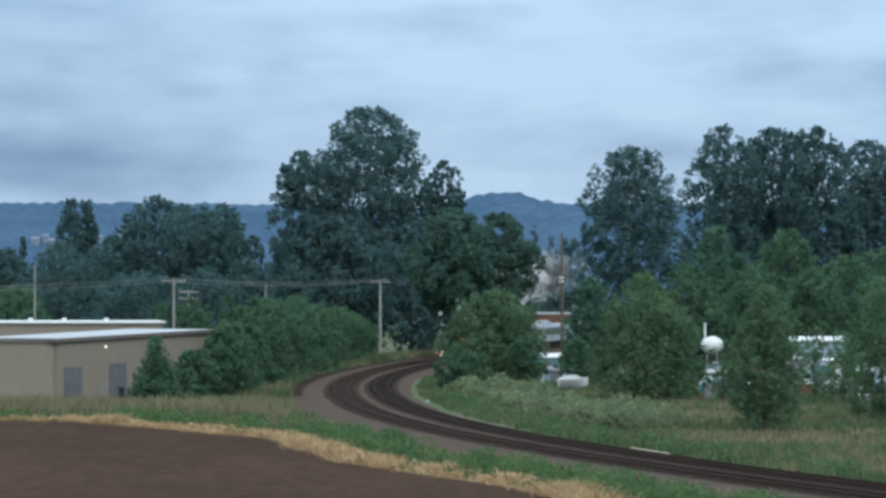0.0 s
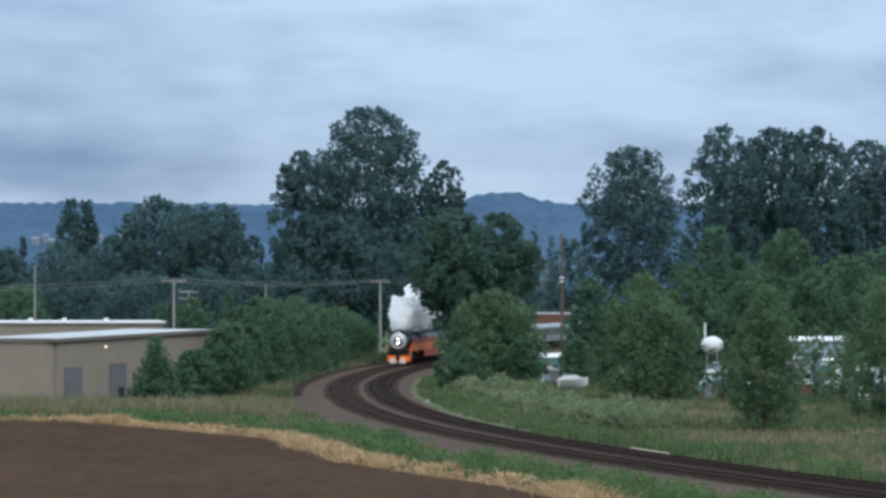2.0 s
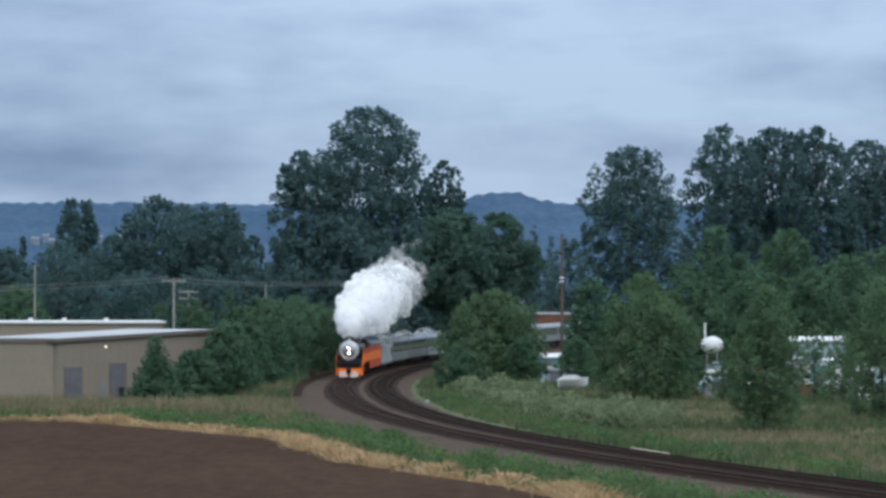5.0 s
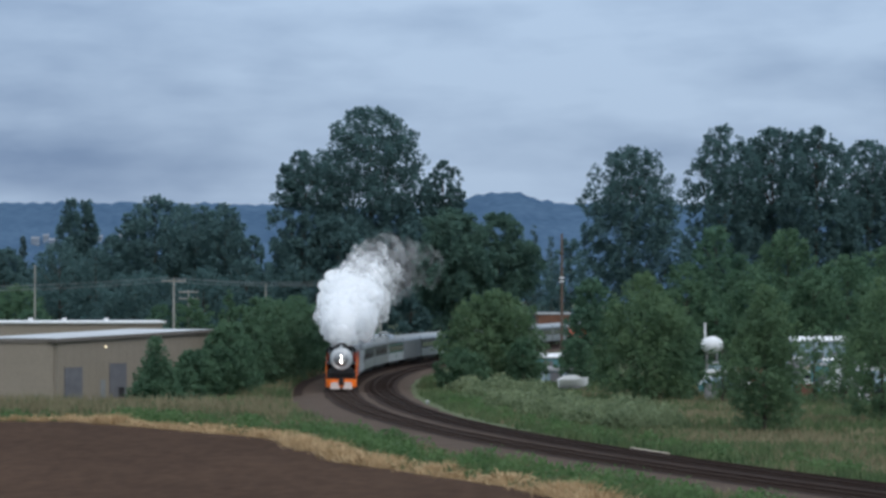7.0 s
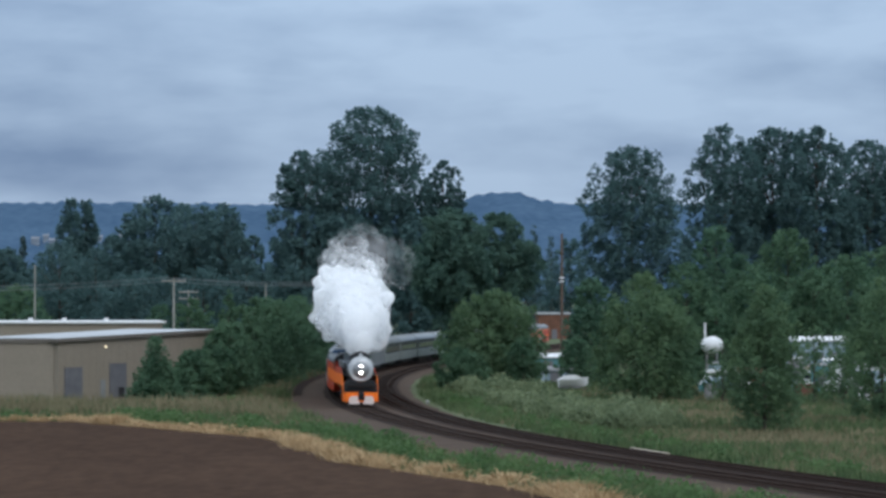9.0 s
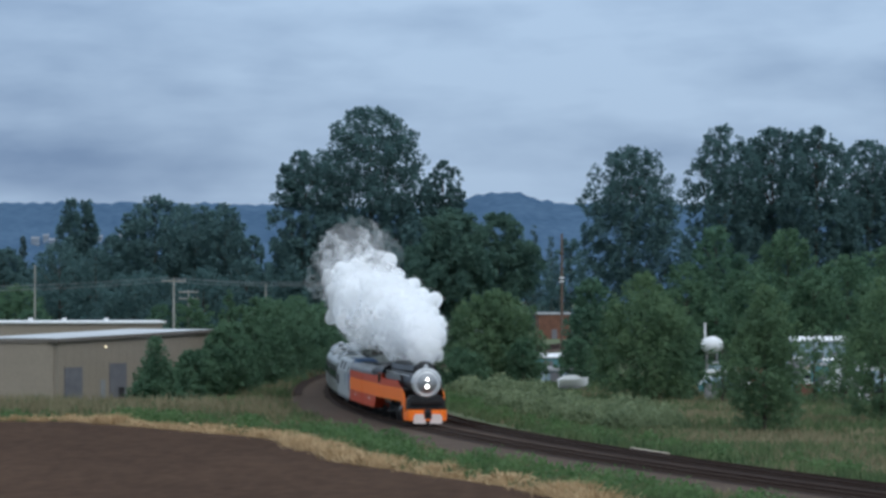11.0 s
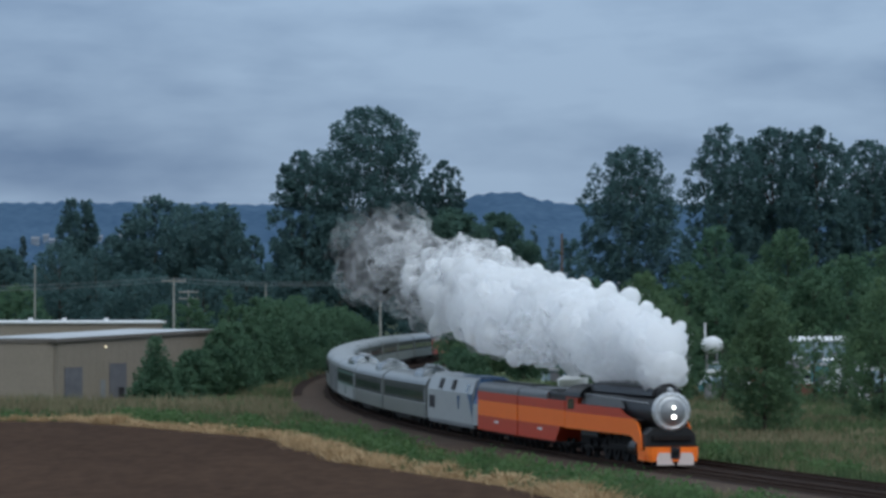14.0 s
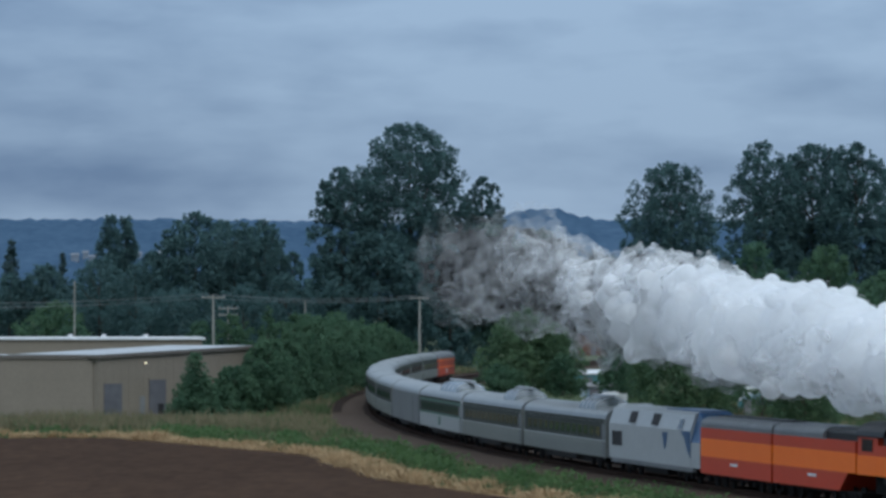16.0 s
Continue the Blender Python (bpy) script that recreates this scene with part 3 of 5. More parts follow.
plant("bush", "green shrub behind the warehouse roof", "bush", -39.4, 600, 8.9, 2.4, ROUND, MAPLE, 74, 4532, 0.192, 28, 0.7, "hedge bushes", long=0.26)
plant("bush", "green shrub behind the warehouse roof", "bush", -59.1, 620, 8.2, 3.3, ROUND, MAPLE, 75, 4532, 0.192, 28, 0.7, "hedge bushes", long=0.26)
plant("bush", "green shrub behind the warehouse roof", "bush", -37.4, 640, 9.6, 3.4, ROUND, HEDGE, 76, 5357, 0.192, 28, 0.7, "hedge bushes", long=0.26)


HEDGE_ROW = ((-25.0, 414, 4.7, 2.0, CONE), (-24.4, 424, 5.0, 2.1, ROUND), (-23.4, 430, 5.9, 2.1, CONE), (-22.0, 440, 11.0, 2.3, CONE), (-21.4, 428, 7.6, 2.7, ROUND),
             (-20.7, 446, 9.3, 2.5, ROUND), (-19.9, 455, 10.2, 2.3, CONE), (-19.6, 472, 9.5, 2.6, ROUND), (-19.0, 490, 10.0, 2.4, ROUND), (-18.4, 505, 9.4, 2.7, ROUND),
             (-17.8, 528, 9.6, 2.8, ROUND), (-17.0, 548, 8.9, 2.8, ROUND), (-16.2, 570, 9.3, 2.9, ROUND), (-15.4, 592, 8.5, 2.9, ROUND), (-14.6, 612, 8.5, 2.8, ROUND),
             (-13.6, 634, 7.6, 2.8, ROUND), (-12.7, 656, 6.6, 2.6, ROUND), (-21.5, 520, 10.0, 3.0, ROUND), (-20.0, 585, 10.2, 3.2, ROUND))
for row_index, (hx, hy, hh, hw, shape) in enumerate(HEDGE_ROW):
    beside = "beside the warehouse" if hy < 450 else "along the railway"
    plant("bush", "dense green hedge bush " + beside, "bush", hx, hy, hh, hw, shape, HEDGE, 300 + row_index, 7600, 0.16, 40, 0.35 if shape is CONE else 0.9, "hedge bushes", long=0.36, ragged=0.2)


# ---- grass, straw and brambles ----
def tufts(rng, xy, height, spread, blades, z=GROUND_Z, lean=0.35):
    """Pointed blades in tufts at the places xy."""
    n = len(xy) * blades
    base = np.repeat(xy, blades, axis=0) + rng.normal(size=(n, 2)) * spread
    hh = np.repeat(height, blades) * (0.5 + 0.7 * rng.random(n))
    a = rng.random(n) * 2 * math.pi
    tip = rng.normal(size=(n, 2)) * lean * hh[:, None]
    w = 0.05 + 0.07 * rng.random(n)
    V = np.zeros((n, 3, 3))
    V[:, 0, 0], V[:, 0, 1] = base[:, 0] - w * np.cos(a), base[:, 1] - w * np.sin(a)
    V[:, 1, 0], V[:, 1, 1] = base[:, 0] + w * np.cos(a), base[:, 1] + w * np.sin(a)
    V[:, 2, :2] = base + tip
    V[:, :2, 2], V[:, 2, 2] = z - 0.05, z + hh
    return V


def patch(x, y, scale, seed):
    return np.array([noise.noise((a * scale, b * scale, seed)) for a, b in zip(x, y)])


def build_grass():
    rng = np.random.default_rng(5)
    # the verge between field and ballast, and beyond
    n = 15000
    y = 195 + 330 * rng.random(n) ** 1.2
    x = plan_x(y) - 5.5 - rng.random(n) * np.clip((y - 170) * 0.45, 8, 60)
    e = np.where(y < 356, field_edge_x(np.minimum(y, 356)), -400.0)
    keep = (x > e + 0.4) & (x > -62) & ~((x < -22) & (y > 408)) & ~((x < -14) & (y > 440))
    x, y, e = x[keep], y[keep], e[keep]
    p = patch(x, y, 0.07, 1.0)
    h = 0.45 + 0.35 * rng.random(len(x)) + 0.5 * np.clip(p, 0, 1)
    green = rng.random(len(x)) < 0.3 + 0.6 * p + 0.6 * ((x - e < 5.0) | ((y < 372) & (y > 356)))
    xy = np.stack([x, y], 1)
    tagged(quads_object("verge_grass", tufts(rng, xy[green], h[green], 0.3, 9), BLADE, 3), "tall green grass and weeds on the verge", "grass", kind="stuff")
    tagged(quads_object("seeding_grass", tufts(rng, xy[~green], h[~green] * 0.9, 0.3, 9), DRY_BLADE, 3), "pale seeding grass on the verge", "grass", kind="stuff")
    # a rank stand of seeding grass before the warehouse
    n = 3600
    y = 366 + 38 * rng.random(n)
    x = -62 + 52 * rng.random(n)
    keep = (x < plan_x(y) - 8.0) & ~((x < -22) & (y > 402))
    xy = np.stack([x[keep], y[keep]], 1)
    tall = (1.0 + 0.7 * rng.random(len(xy))) * (0.85 + 0.5 * patch(xy[:, 0], xy[:, 1], 0.12, 6.0))
    low = rng.random(len(xy)) < 0.35
    tagged(quads_object("rank_seed_grass", tufts(rng, xy[~low], tall[~low], 0.4, 9), DRY_BLADE, 3), "tall pale seeding grass before the warehouse", "grass", kind="stuff")
    tagged(quads_object("rank_green_grass", tufts(rng, xy[low], tall[low] * 0.8, 0.4, 9), BLADE, 3), "tall green grass before the warehouse", "grass", kind="stuff")
    # straw along the field's edge
    n = 6500
    y = 190 + 167 * rng.random(n)
    wid = 2.1 + 1.6 * np.array([noise.noise((b * 0.09, 0.0, 3.0)) for b in y])
    x = field_edge_x(y) + (rng.random(n) - 0.25) * wid
    keep = np.array([noise.noise((b * 0.16, 4.0, 1.0)) for b in y]) > -0.28 - 0.2 * (y > 300)
    x, y = x[keep], y[keep]
    far = np.stack([-30 - 30 * rng.random(900), 357 + 2.0 * rng.random(900)], 1)
    xy = np.concatenate([np.stack([x, y], 1), far])
    tagged(quads_object("straw", tufts(rng, xy, (0.25 + 0.3 * rng.random(len(xy))) * (0.55 + 1.7 * np.clip(patch(xy[:, 0], xy[:, 1], 0.35, 9.0) + 0.3, 0, 1)), 0.28, 11, lean=0.7), STRAW, 3), "dead straw-coloured grass along the field edge", "straw", kind="stuff")
    # the far bank outside the curve
    n = 5200
    y = 425 + 275 * rng.random(n)
    x = plan_x(y) - 6.1 - rng.random(n) * 4.2
    xy = np.stack([x, y], 1)
    pale = patch(x, y, 0.09, 7.0) + 0.2 * rng.normal(size=n) > 0.05
    tagged(quads_object("bank_grass", tufts(rng, xy[pale], 0.7 + 0.6 * rng.random(int(pale.sum())), 0.35, 10), DRY_BLADE, 3), "pale seeding grass on the far bank", "grass", kind="stuff")
    tagged(quads_object("bank_weeds", tufts(rng, xy[~pale], 0.8 + 0.7 * rng.random(int((~pale).sum())), 0.4, 10), BLADE, 3), "green weeds on the far bank", "grass", kind="stuff")
    # meadow inside the curve
    n = 15000
    y = 215 + 330 * rng.random(n) ** 1.2
    x = plan_x(y) + 8.6 + rng.random(n) * 42
    keep = x < y * 0.112
    x, y = x[keep], y[keep]
    p = patch(x, y, 0.06, 5.0)
    green = rng.random(len(x)) < 0.6 + 0.9 * p + 0.4 * (x - plan_x(y) < 11.5)
    h = 0.4 + 0.35 * rng.random(len(x)) + 0.4 * np.clip(p, 0, 1)
    xy = np.stack([x, y], 1)
    tagged(quads_object("meadow_grass", tufts(rng, xy[green], h[green], 0.3, 9), BLADE, 3), "tall green meadow grass inside the curve", "grass", kind="stuff")
    tagged(quads_object("meadow_seed_grass", tufts(rng, xy[~green], h[~green] * 0.85, 0.3, 9), DRY_BLADE, 3), "pale dry meadow grass inside the curve", "grass", kind="stuff")


def build_brambles():
    rng = np.random.default_rng(8)
    lobes = []
    for i in range(60):
        y = 330 + 130 * rng.random()
        x = plan_x(y) + 11 + rng.random() * 9 + (460 - y) * 0.02
        r = 1.1 + 1.2 * rng.random()
        lobes.append((x, y, GROUND_Z + 0.4, r, 1.0 + 0.9 * rng.random()))
    V = leaves(rng, lobes, 26000, 0.19)
    V[:, :, 2] = np.maximum(V[:, :, 2], GROUND_Z)
    tagged(quads_object("bramble_patch", V, BRAMBLE), "pale grey-green bramble mounds in the meadow", "brambles", kind="stuff")
    lobes = []
    for i in range(46):
        y = 215 + 220 * rng.random()
        x = plan_x(y) - 8.2 - rng.random() * 5
        if y < 356 and x < field_edge_x(y) + 0.8:
            continue
        lobes.append((x, y, GROUND_Z + 0.2, 0.7 + 0.7 * rng.random(), 0.5 + 0.4 * rng.random()))
    for i in range(170):
        y = 203 + 155 * rng.random()
        big = 0.75 + 1.05 * rng.random() ** 1.5
        lobes.append((float(field_edge_x(y)) + 2.6 + rng.random() * 3.6, y, GROUND_Z + 0.1, 0.9 * big, 0.85 * big))
    for i in range(40):
        lobes.append((-60 + 40 * rng.random(), 360 + 10 * rng.random(), GROUND_Z + 0.15, 0.7 + 0.8 * rng.random(), 0.45 + 0.4 * rng.random()))
    for i in range(46):
        y = 235 + 190 * rng.random()
        lobes.append((plan_x(y) + 9.5 + rng.random() * 2.5, y, GROUND_Z + 0.2, 0.7 + 0.7 * rng.random(), 0.5 + 0.5 * rng.random()))
    V = leaves(rng, lobes, 52000, 0.14)
    V[:, :, 2] = np.maximum(V[:, :, 2], GROUND_Z)
    # straw lying in mounds along the field's edge
    mounds = []
    for i in range(240):
        y = 196 + 161 * rng.random()
        if noise.noise((y * 0.16, 4.0, 1.0)) > -0.3:
            big = 0.5 + 0.7 * rng.random() ** 1.5
            mounds.append((float(field_edge_x(y)) + 0.2 + rng.random() * 1.9, y, GROUND_Z + 0.05, 0.9 * big, 0.62 * big))
    for i in range(50):
        mounds.append((-62 + 32 * rng.random(), 356.5 + 2.5 * rng.random(), GROUND_Z + 0.05, 0.5 + 0.5 * rng.random(), 0.4 + 0.3 * rng.random()))
    M = leaves(rng, mounds, 30000, 0.11)
    M[:, :, 2] = np.maximum(M[:, :, 2], GROUND_Z)
    tagged(quads_object("straw_mounds", M, STRAW), "dead straw heaped in low mounds along the field edge", "straw", kind="stuff")
    tagged(quads_object("weeds", V, WEED), "bright green weeds beside the ballast", "weeds", kind="stuff")


build_grass()
build_brambles()

# ---- buildings, poles and the yard ----
TAN = material("tan_metal_wall", (0.1935, 0.1634, 0.1290), (0.2408, 0.2064, 0.1634), scale=0.4, second=3.0, rough=0.6)
WHITE = material("white_paint", (0.578, 0.595, 0.612), (0.697, 0.7055, 0.714), scale=0.6, second=4.0, rough=0.5)
ROOF_GREY = material("grey_roof", (0.152, 0.1558, 0.1596), (0.228, 0.2318, 0.2356), scale=0.3, second=2.5, rough=0.6)
PALE_ROOF = material("pale_metal_roof", (0.3240, 0.3420, 0.3600), (0.4500, 0.4680, 0.4860), scale=0.3, second=2.5, rough=0.5)
FASCIA = material("brown_grey_fascia", (0.095, 0.082, 0.07), (0.14, 0.122, 0.105), scale=0.5, second=3.0, rough=0.6)
DOOR_GREY = material("grey_steel_door", (0.0988, 0.0988, 0.114), (0.1444, 0.1444, 0.1596), scale=1.0, rough=0.6)
DARK = material("dark_interior", (0.01, 0.01, 0.012), (0.025, 0.025, 0.03), scale=1.0, rough=0.8)
POLE_WOOD = material("weathered_pole", (0.1672, 0.1672, 0.152), (0.342, 0.342, 0.3192), scale=1.2, rough=0.9, stretch=(4, 4, 0.5))
BROWN_POLE = material("brown_pole", (0.076, 0.0494, 0.038), (0.152, 0.1064, 0.0836), scale=1.2, rough=0.9, stretch=(4, 4, 0.5))
WIRE = material("wire", (0.1216, 0.1292, 0.1292), (0.19, 0.1976, 0.1976), scale=1.0, rough=0.6)
TEAL = material("teal_sheet", (0.0456, 0.152, 0.1672), (0.0912, 0.228, 0.2432), scale=0.8, rough=0.5)
BLUE_TARP = material("blue_sheet", (0.114, 0.1976, 0.2584), (0.304, 0.38, 0.4256), scale=0.9, rough=0.5)
BROWN = material("brown_boards", (0.0912, 0.038, 0.0228), (0.1672, 0.076, 0.0456), scale=0.8, rough=0.8)
GLASS = material("dark_glass", (0.015, 0.02, 0.024), (0.03, 0.036, 0.04), scale=1.0, rough=0.08, spec=0.8)
RUBBER = material("rubber", (0.015, 0.015, 0.015), (0.03, 0.03, 0.03), scale=3.0, rough=0.9)
LAMP_GLOW = glowing("lamp_glow", (1.0, 0.85, 0.6), 1.5)


def warehouse(name, label, x, y, turn, length, depth, z_lo, z_hi, doors, mats):
    """A tan metal shed whose long wall rises gently along its length."""
    ob = thing(name, label, "warehouse", m=pose(x, y, GROUND_Z, 0, 0, turn))
    bm = prism(bmesh.new(), [(0, 0), (length, 0), (length, z_hi), (0, z_lo)], 0.0, 0.25, "y")
    part("front_wall", bm, mats, ob, smooth=False)
    bm = box(bmesh.new(), 0, 0.25, 0.25, depth, 0, z_lo)
    part("end_wall", bm, mats, ob)
    bm = box(bmesh.new(), length - 0.25, length, 0.25, depth, 0, z_hi)
    part("end_wall", bm, mats, ob)
    part("rear_wall", prism(bmesh.new(), [(0.25, 0), (length - 0.25, 0), (length - 0.25, z_hi), (0.25, z_lo)], depth - 0.25, depth, "y"), mats, ob)
    part("roof", prism(bmesh.new(), [(-0.3, z_lo), (length + 0.3, z_hi), (length + 0.3, z_hi + 0.22), (-0.3, z_lo + 0.22)], -0.2, depth + 0.3, "y"), PALE_ROOF, ob, "pale metal roof")
    part("fascia", prism(bmesh.new(), [(-0.35, z_lo - 0.1), (length + 0.35, z_hi - 0.1), (length + 0.35, z_hi + 0.26), (-0.35, z_lo + 0.26)], -0.4, -0.21, "y"), FASCIA, ob, "dark grey-brown fascia")
    part("fascia", box(bmesh.new(), -0.55, -0.36, -0.4, depth, z_lo - 0.1, z_lo + 0.26), FASCIA, ob, "dark grey-brown fascia")
    for k in range(1, int(length / 1.2)):
        part("seam", box(bmesh.new(), k * 1.2 - 0.03, k * 1.2 + 0.03, -0.016, -0.001, 0, z_lo - 0.15), mats, ob)
    for a, b, zt in doors:
        d = part("roller_door", box(bmesh.new(), a, b, -0.06, -0.005, 0.3, zt), DOOR_GREY, ob, "grey roller door")
        for k in range(7):
            zz = 0.35 + (zt - 0.4) * k / 7
            part("door_slat", box(bmesh.new(), a + 0.06, b - 0.06, -0.09, -0.061, zz, zz + (zt - 0.4) / 7 - 0.06), DOOR_GREY, d)
        part("door_frame", box(bmesh.new(), a - 0.12, b + 0.12, -0.1, -0.005, zt, zt + 0.14), mats, ob)
    return ob


def build_warehouses():
    w = warehouse("warehouse", "tan metal warehouse with grey roller doors and a pale roof", -37.7, 421, 56, 25.5, 11, 6.0, 6.75, [(0.9, 3.7, 3.4), (8.0, 10.7, 3.7)], TAN)
    part("wall_lamp", box(bmesh.new(), 7.25, 7.4, -0.25, -0.01, 5.3, 5.45, 0.03), LAMP_GLOW, w, "lit wall lamp")
    # no real opening: its darkness is the near-black colour of this panel
    part("open_gap", box(bmesh.new(), 9.4, 10.3, -0.11, -0.091, 0.3, 1.3), DARK, w, "near-black panel standing in for a gap under the door")
    part("side_door", box(bmesh.new(), 6.55, 7.35, -0.05, -0.005, 0.3, 2.1), ROOF_GREY, w, "grey side door")
    # the wing on the other side of the corner
    ob = thing("warehouse", "long tan wall of a metal warehouse with a pale roof edge", "warehouse", m=pose(-37.9, 421.2, GROUND_Z, 0, 0, 174))
    part("front_wall", box(bmesh.new(), 0.3, 40, -0.3, 0, 0, 5.95), TAN, ob)
    part("fascia", box(bmesh.new(), 0.3, 40, 0.01, 0.2, 5.85, 6.22), FASCIA, ob, "dark grey-brown fascia")
    part("roof", box(bmesh.new(), 0.3, 40, -11, -0.01, 5.96, 6.2), PALE_ROOF, ob, "pale metal roof")
    ob2 = thing("warehouse", "second tan warehouse with a pale flat roof behind the first", "warehouse", m=pose(-62, 505, GROUND_Z, 0, 0, 6))
    part("wall", box(bmesh.new(), 0, 29, 0, 20, 0, 7.05), TAN, ob2)
    part("roof", box(bmesh.new(), -0.4, 29.4, -0.4, 20.4, 7.06, 7.28), WHITE, ob2, "white roof edge")
    for k, xx in enumerate((13.5, 17.5, 22.5)):
        part("roof_vent", tube(bmesh.new(), (xx, 6, 7.28), (xx, 6, 7.66), 0.35, 0.25, 12), WHITE, ob2, "white roof vent")


def utility_pole(x, y, height, label, mat, arms=1, aw=2.4, fat=0.16, group="utility poles"):
    ob = thing("utility_pole", label, "utility pole", group, pose(x, y, GROUND_Z, 0, 0, -8))
    part("pole", tube(bmesh.new(), (0, 0, 0), (0, 0, height), fat * 1.15, fat * 0.8, 10), mat, ob)
    for k in range(arms):
        z = height - 0.35 - k * 1.0
        arm = part("crossarm", box(bmesh.new(), -aw / 2, aw / 2, -0.1, 0.1, z - 0.1, z + 0.1, 0.02), mat, ob)
        for xx in (-0.45, -0.2, 0.2, 0.45):
            part("insulator", tube(bmesh.new(), (aw * xx, 0, z + 0.1), (aw * xx, 0, z + 0.32), 0.07, 0.05, 8), ROOF_GREY, arm, "pale insulator")
    return ob


def wire(x0, y0, z0, x1, y1, z1, sag=1.2, r=0.03):
    bm = bmesh.new()
    prev = None
    for k in range(13):
        f = k / 12
        p = Vector((x0 + (x1 - x0) * f, y0 + (y1 - y0) * f, z0 + (z1 - z0) * f - sag * 4 * f * (1 - f)))
        row = [bm.verts.new(p + Vector((r * math.cos(q), 0, r * math.sin(q)))) for q in np.linspace(0, 2 * math.pi, 5, endpoint=False)]
        if prev:
            for i in range(5):
                bm.faces.new((prev[i], prev[(i + 1) % 5], row[(i + 1) % 5], row[i]))
        prev = row
    tagged(mesh_object("power_line", bm, WIRE), "thin sagging power line between poles", "power line", "power lines")


def build_poles():
    grey = "weathered grey wooden utility pole with a crossarm"
    utility_pole(-9.9, 678, 12.6, grey, POLE_WOOD, 1, 3.0, 0.2)
    utility_pole(-35.1, 560, 12.5, grey, POLE_WOOD, 1, 3.2, 0.17)
    utility_pole(-38.5, 650, 11.0, "far grey utility pole with two crossarms", POLE_WOOD, 2, 3.0, 0.14)
    utility_pole(-26.0, 630, 11.8, "slim grey utility pole before dark trees", POLE_WOOD, 0, 2.0, 0.13)
    utility_pole(-57.5, 605, 14.5, "slim grey utility pole behind a warehouse", POLE_WOOD, 0, 2.0, 0.14)
    utility_pole(21.3, 770, 21.0, "tall brown utility pole beside the railway", BROWN_POLE, 0, 2.0, 0.24)
    tp = [o for o in bpy.data.objects if o.name.startswith("utility_pole") and o["label"].startswith("tall brown")][0]
    can = part("transformer", tube(bmesh.new(), (0.0, -0.55, 12.3), (0.0, -0.55, 13.3), 0.42, 0.42, 14), WHITE, tp, "pale transformer can")
    part("transformer_band", tube(bmesh.new(), (0.0, -0.6, 12.65), (0.0, -0.6, 12.95), 0.425, 0.425, 14), DARK, can)
    for dz in (0.0, -0.5):
        wire(-36.2, 560, 12.0 + dz, -10.5, 678, 12.1 + dz, 0.6)
        wire(-75, 470, 11.2 + dz, -36.2, 560, 12.0 + dz, 0.8)
        wire(-9.4, 678, 12.1 + dz, 6, 800, 13.0 + dz, 0.8)
    wire(-34.0, 560, 11.9, -9.2, 678, 12.0, 0.8)


def shed(name, label, x, y, turn, w, d, hgt, wall, roof, over=0.3, cat="shed"):
    ob = thing(name, label, cat, m=pose(x, y, GROUND_Z, 0, 0, turn))
    part("wall", box(bmesh.new(), -w / 2, w / 2, -d / 2, d / 2, 0, hgt), wall, ob)
    part("roof", prism(bmesh.new(), [(-d / 2 - over, hgt), (d / 2 + over, hgt), (d / 2 + over, hgt + 0.15), (0, hgt + 0.55), (-d / 2 - over, hgt + 0.15)], -w / 2 - over, w / 2 + over), roof, ob)
    part("door", box(bmesh.new(), -0.6, 0.6, -d / 2 - 0.05, -d / 2 - 0.003, 0, min(2.1, hgt - 0.2)), DOOR_GREY, ob)
    return ob


def van(x, y, turn, mat, label, L=5.5, H=2.3):
    ob = thing("van", label, "van", "parked vehicles", pose(x, y, GROUND_Z, 0, 0, turn))
    part("body", prism(bmesh.new(), [(-L / 2, 0.35), (L / 2, 0.35), (L / 2, 1.05), (L / 2 - 0.9, 1.25), (L / 2 - 1.6, H), (-L / 2 + 0.1, H), (-L / 2, H - 0.15)], -0.95, 0.95, "y"), mat, ob)
    part("windscreen", prism(bmesh.new(), [(L / 2 - 0.88, 1.3), (L / 2 - 0.84, 1.3), (L / 2 - 1.5, H - 0.1), (L / 2 - 1.54, H - 0.1)], -0.85, 0.85, "y"), GLASS, ob)
    for s in (-1, 1):
        part("side_window", box(bmesh.new(), -L / 2 + 0.6, L / 2 - 1.7, s * 0.955 - 0.012, s * 0.955 + 0.012, 1.3, H - 0.3), GLASS, ob)
        for xx in (-L / 2 + 1.0, L / 2 - 1.0):
            part("wheel", tube(bmesh.new(), (xx, s * 0.75, 0.34), (xx, s * 0.98, 0.34), 0.34, 0.34, 16), RUBBER, ob)
    return ob


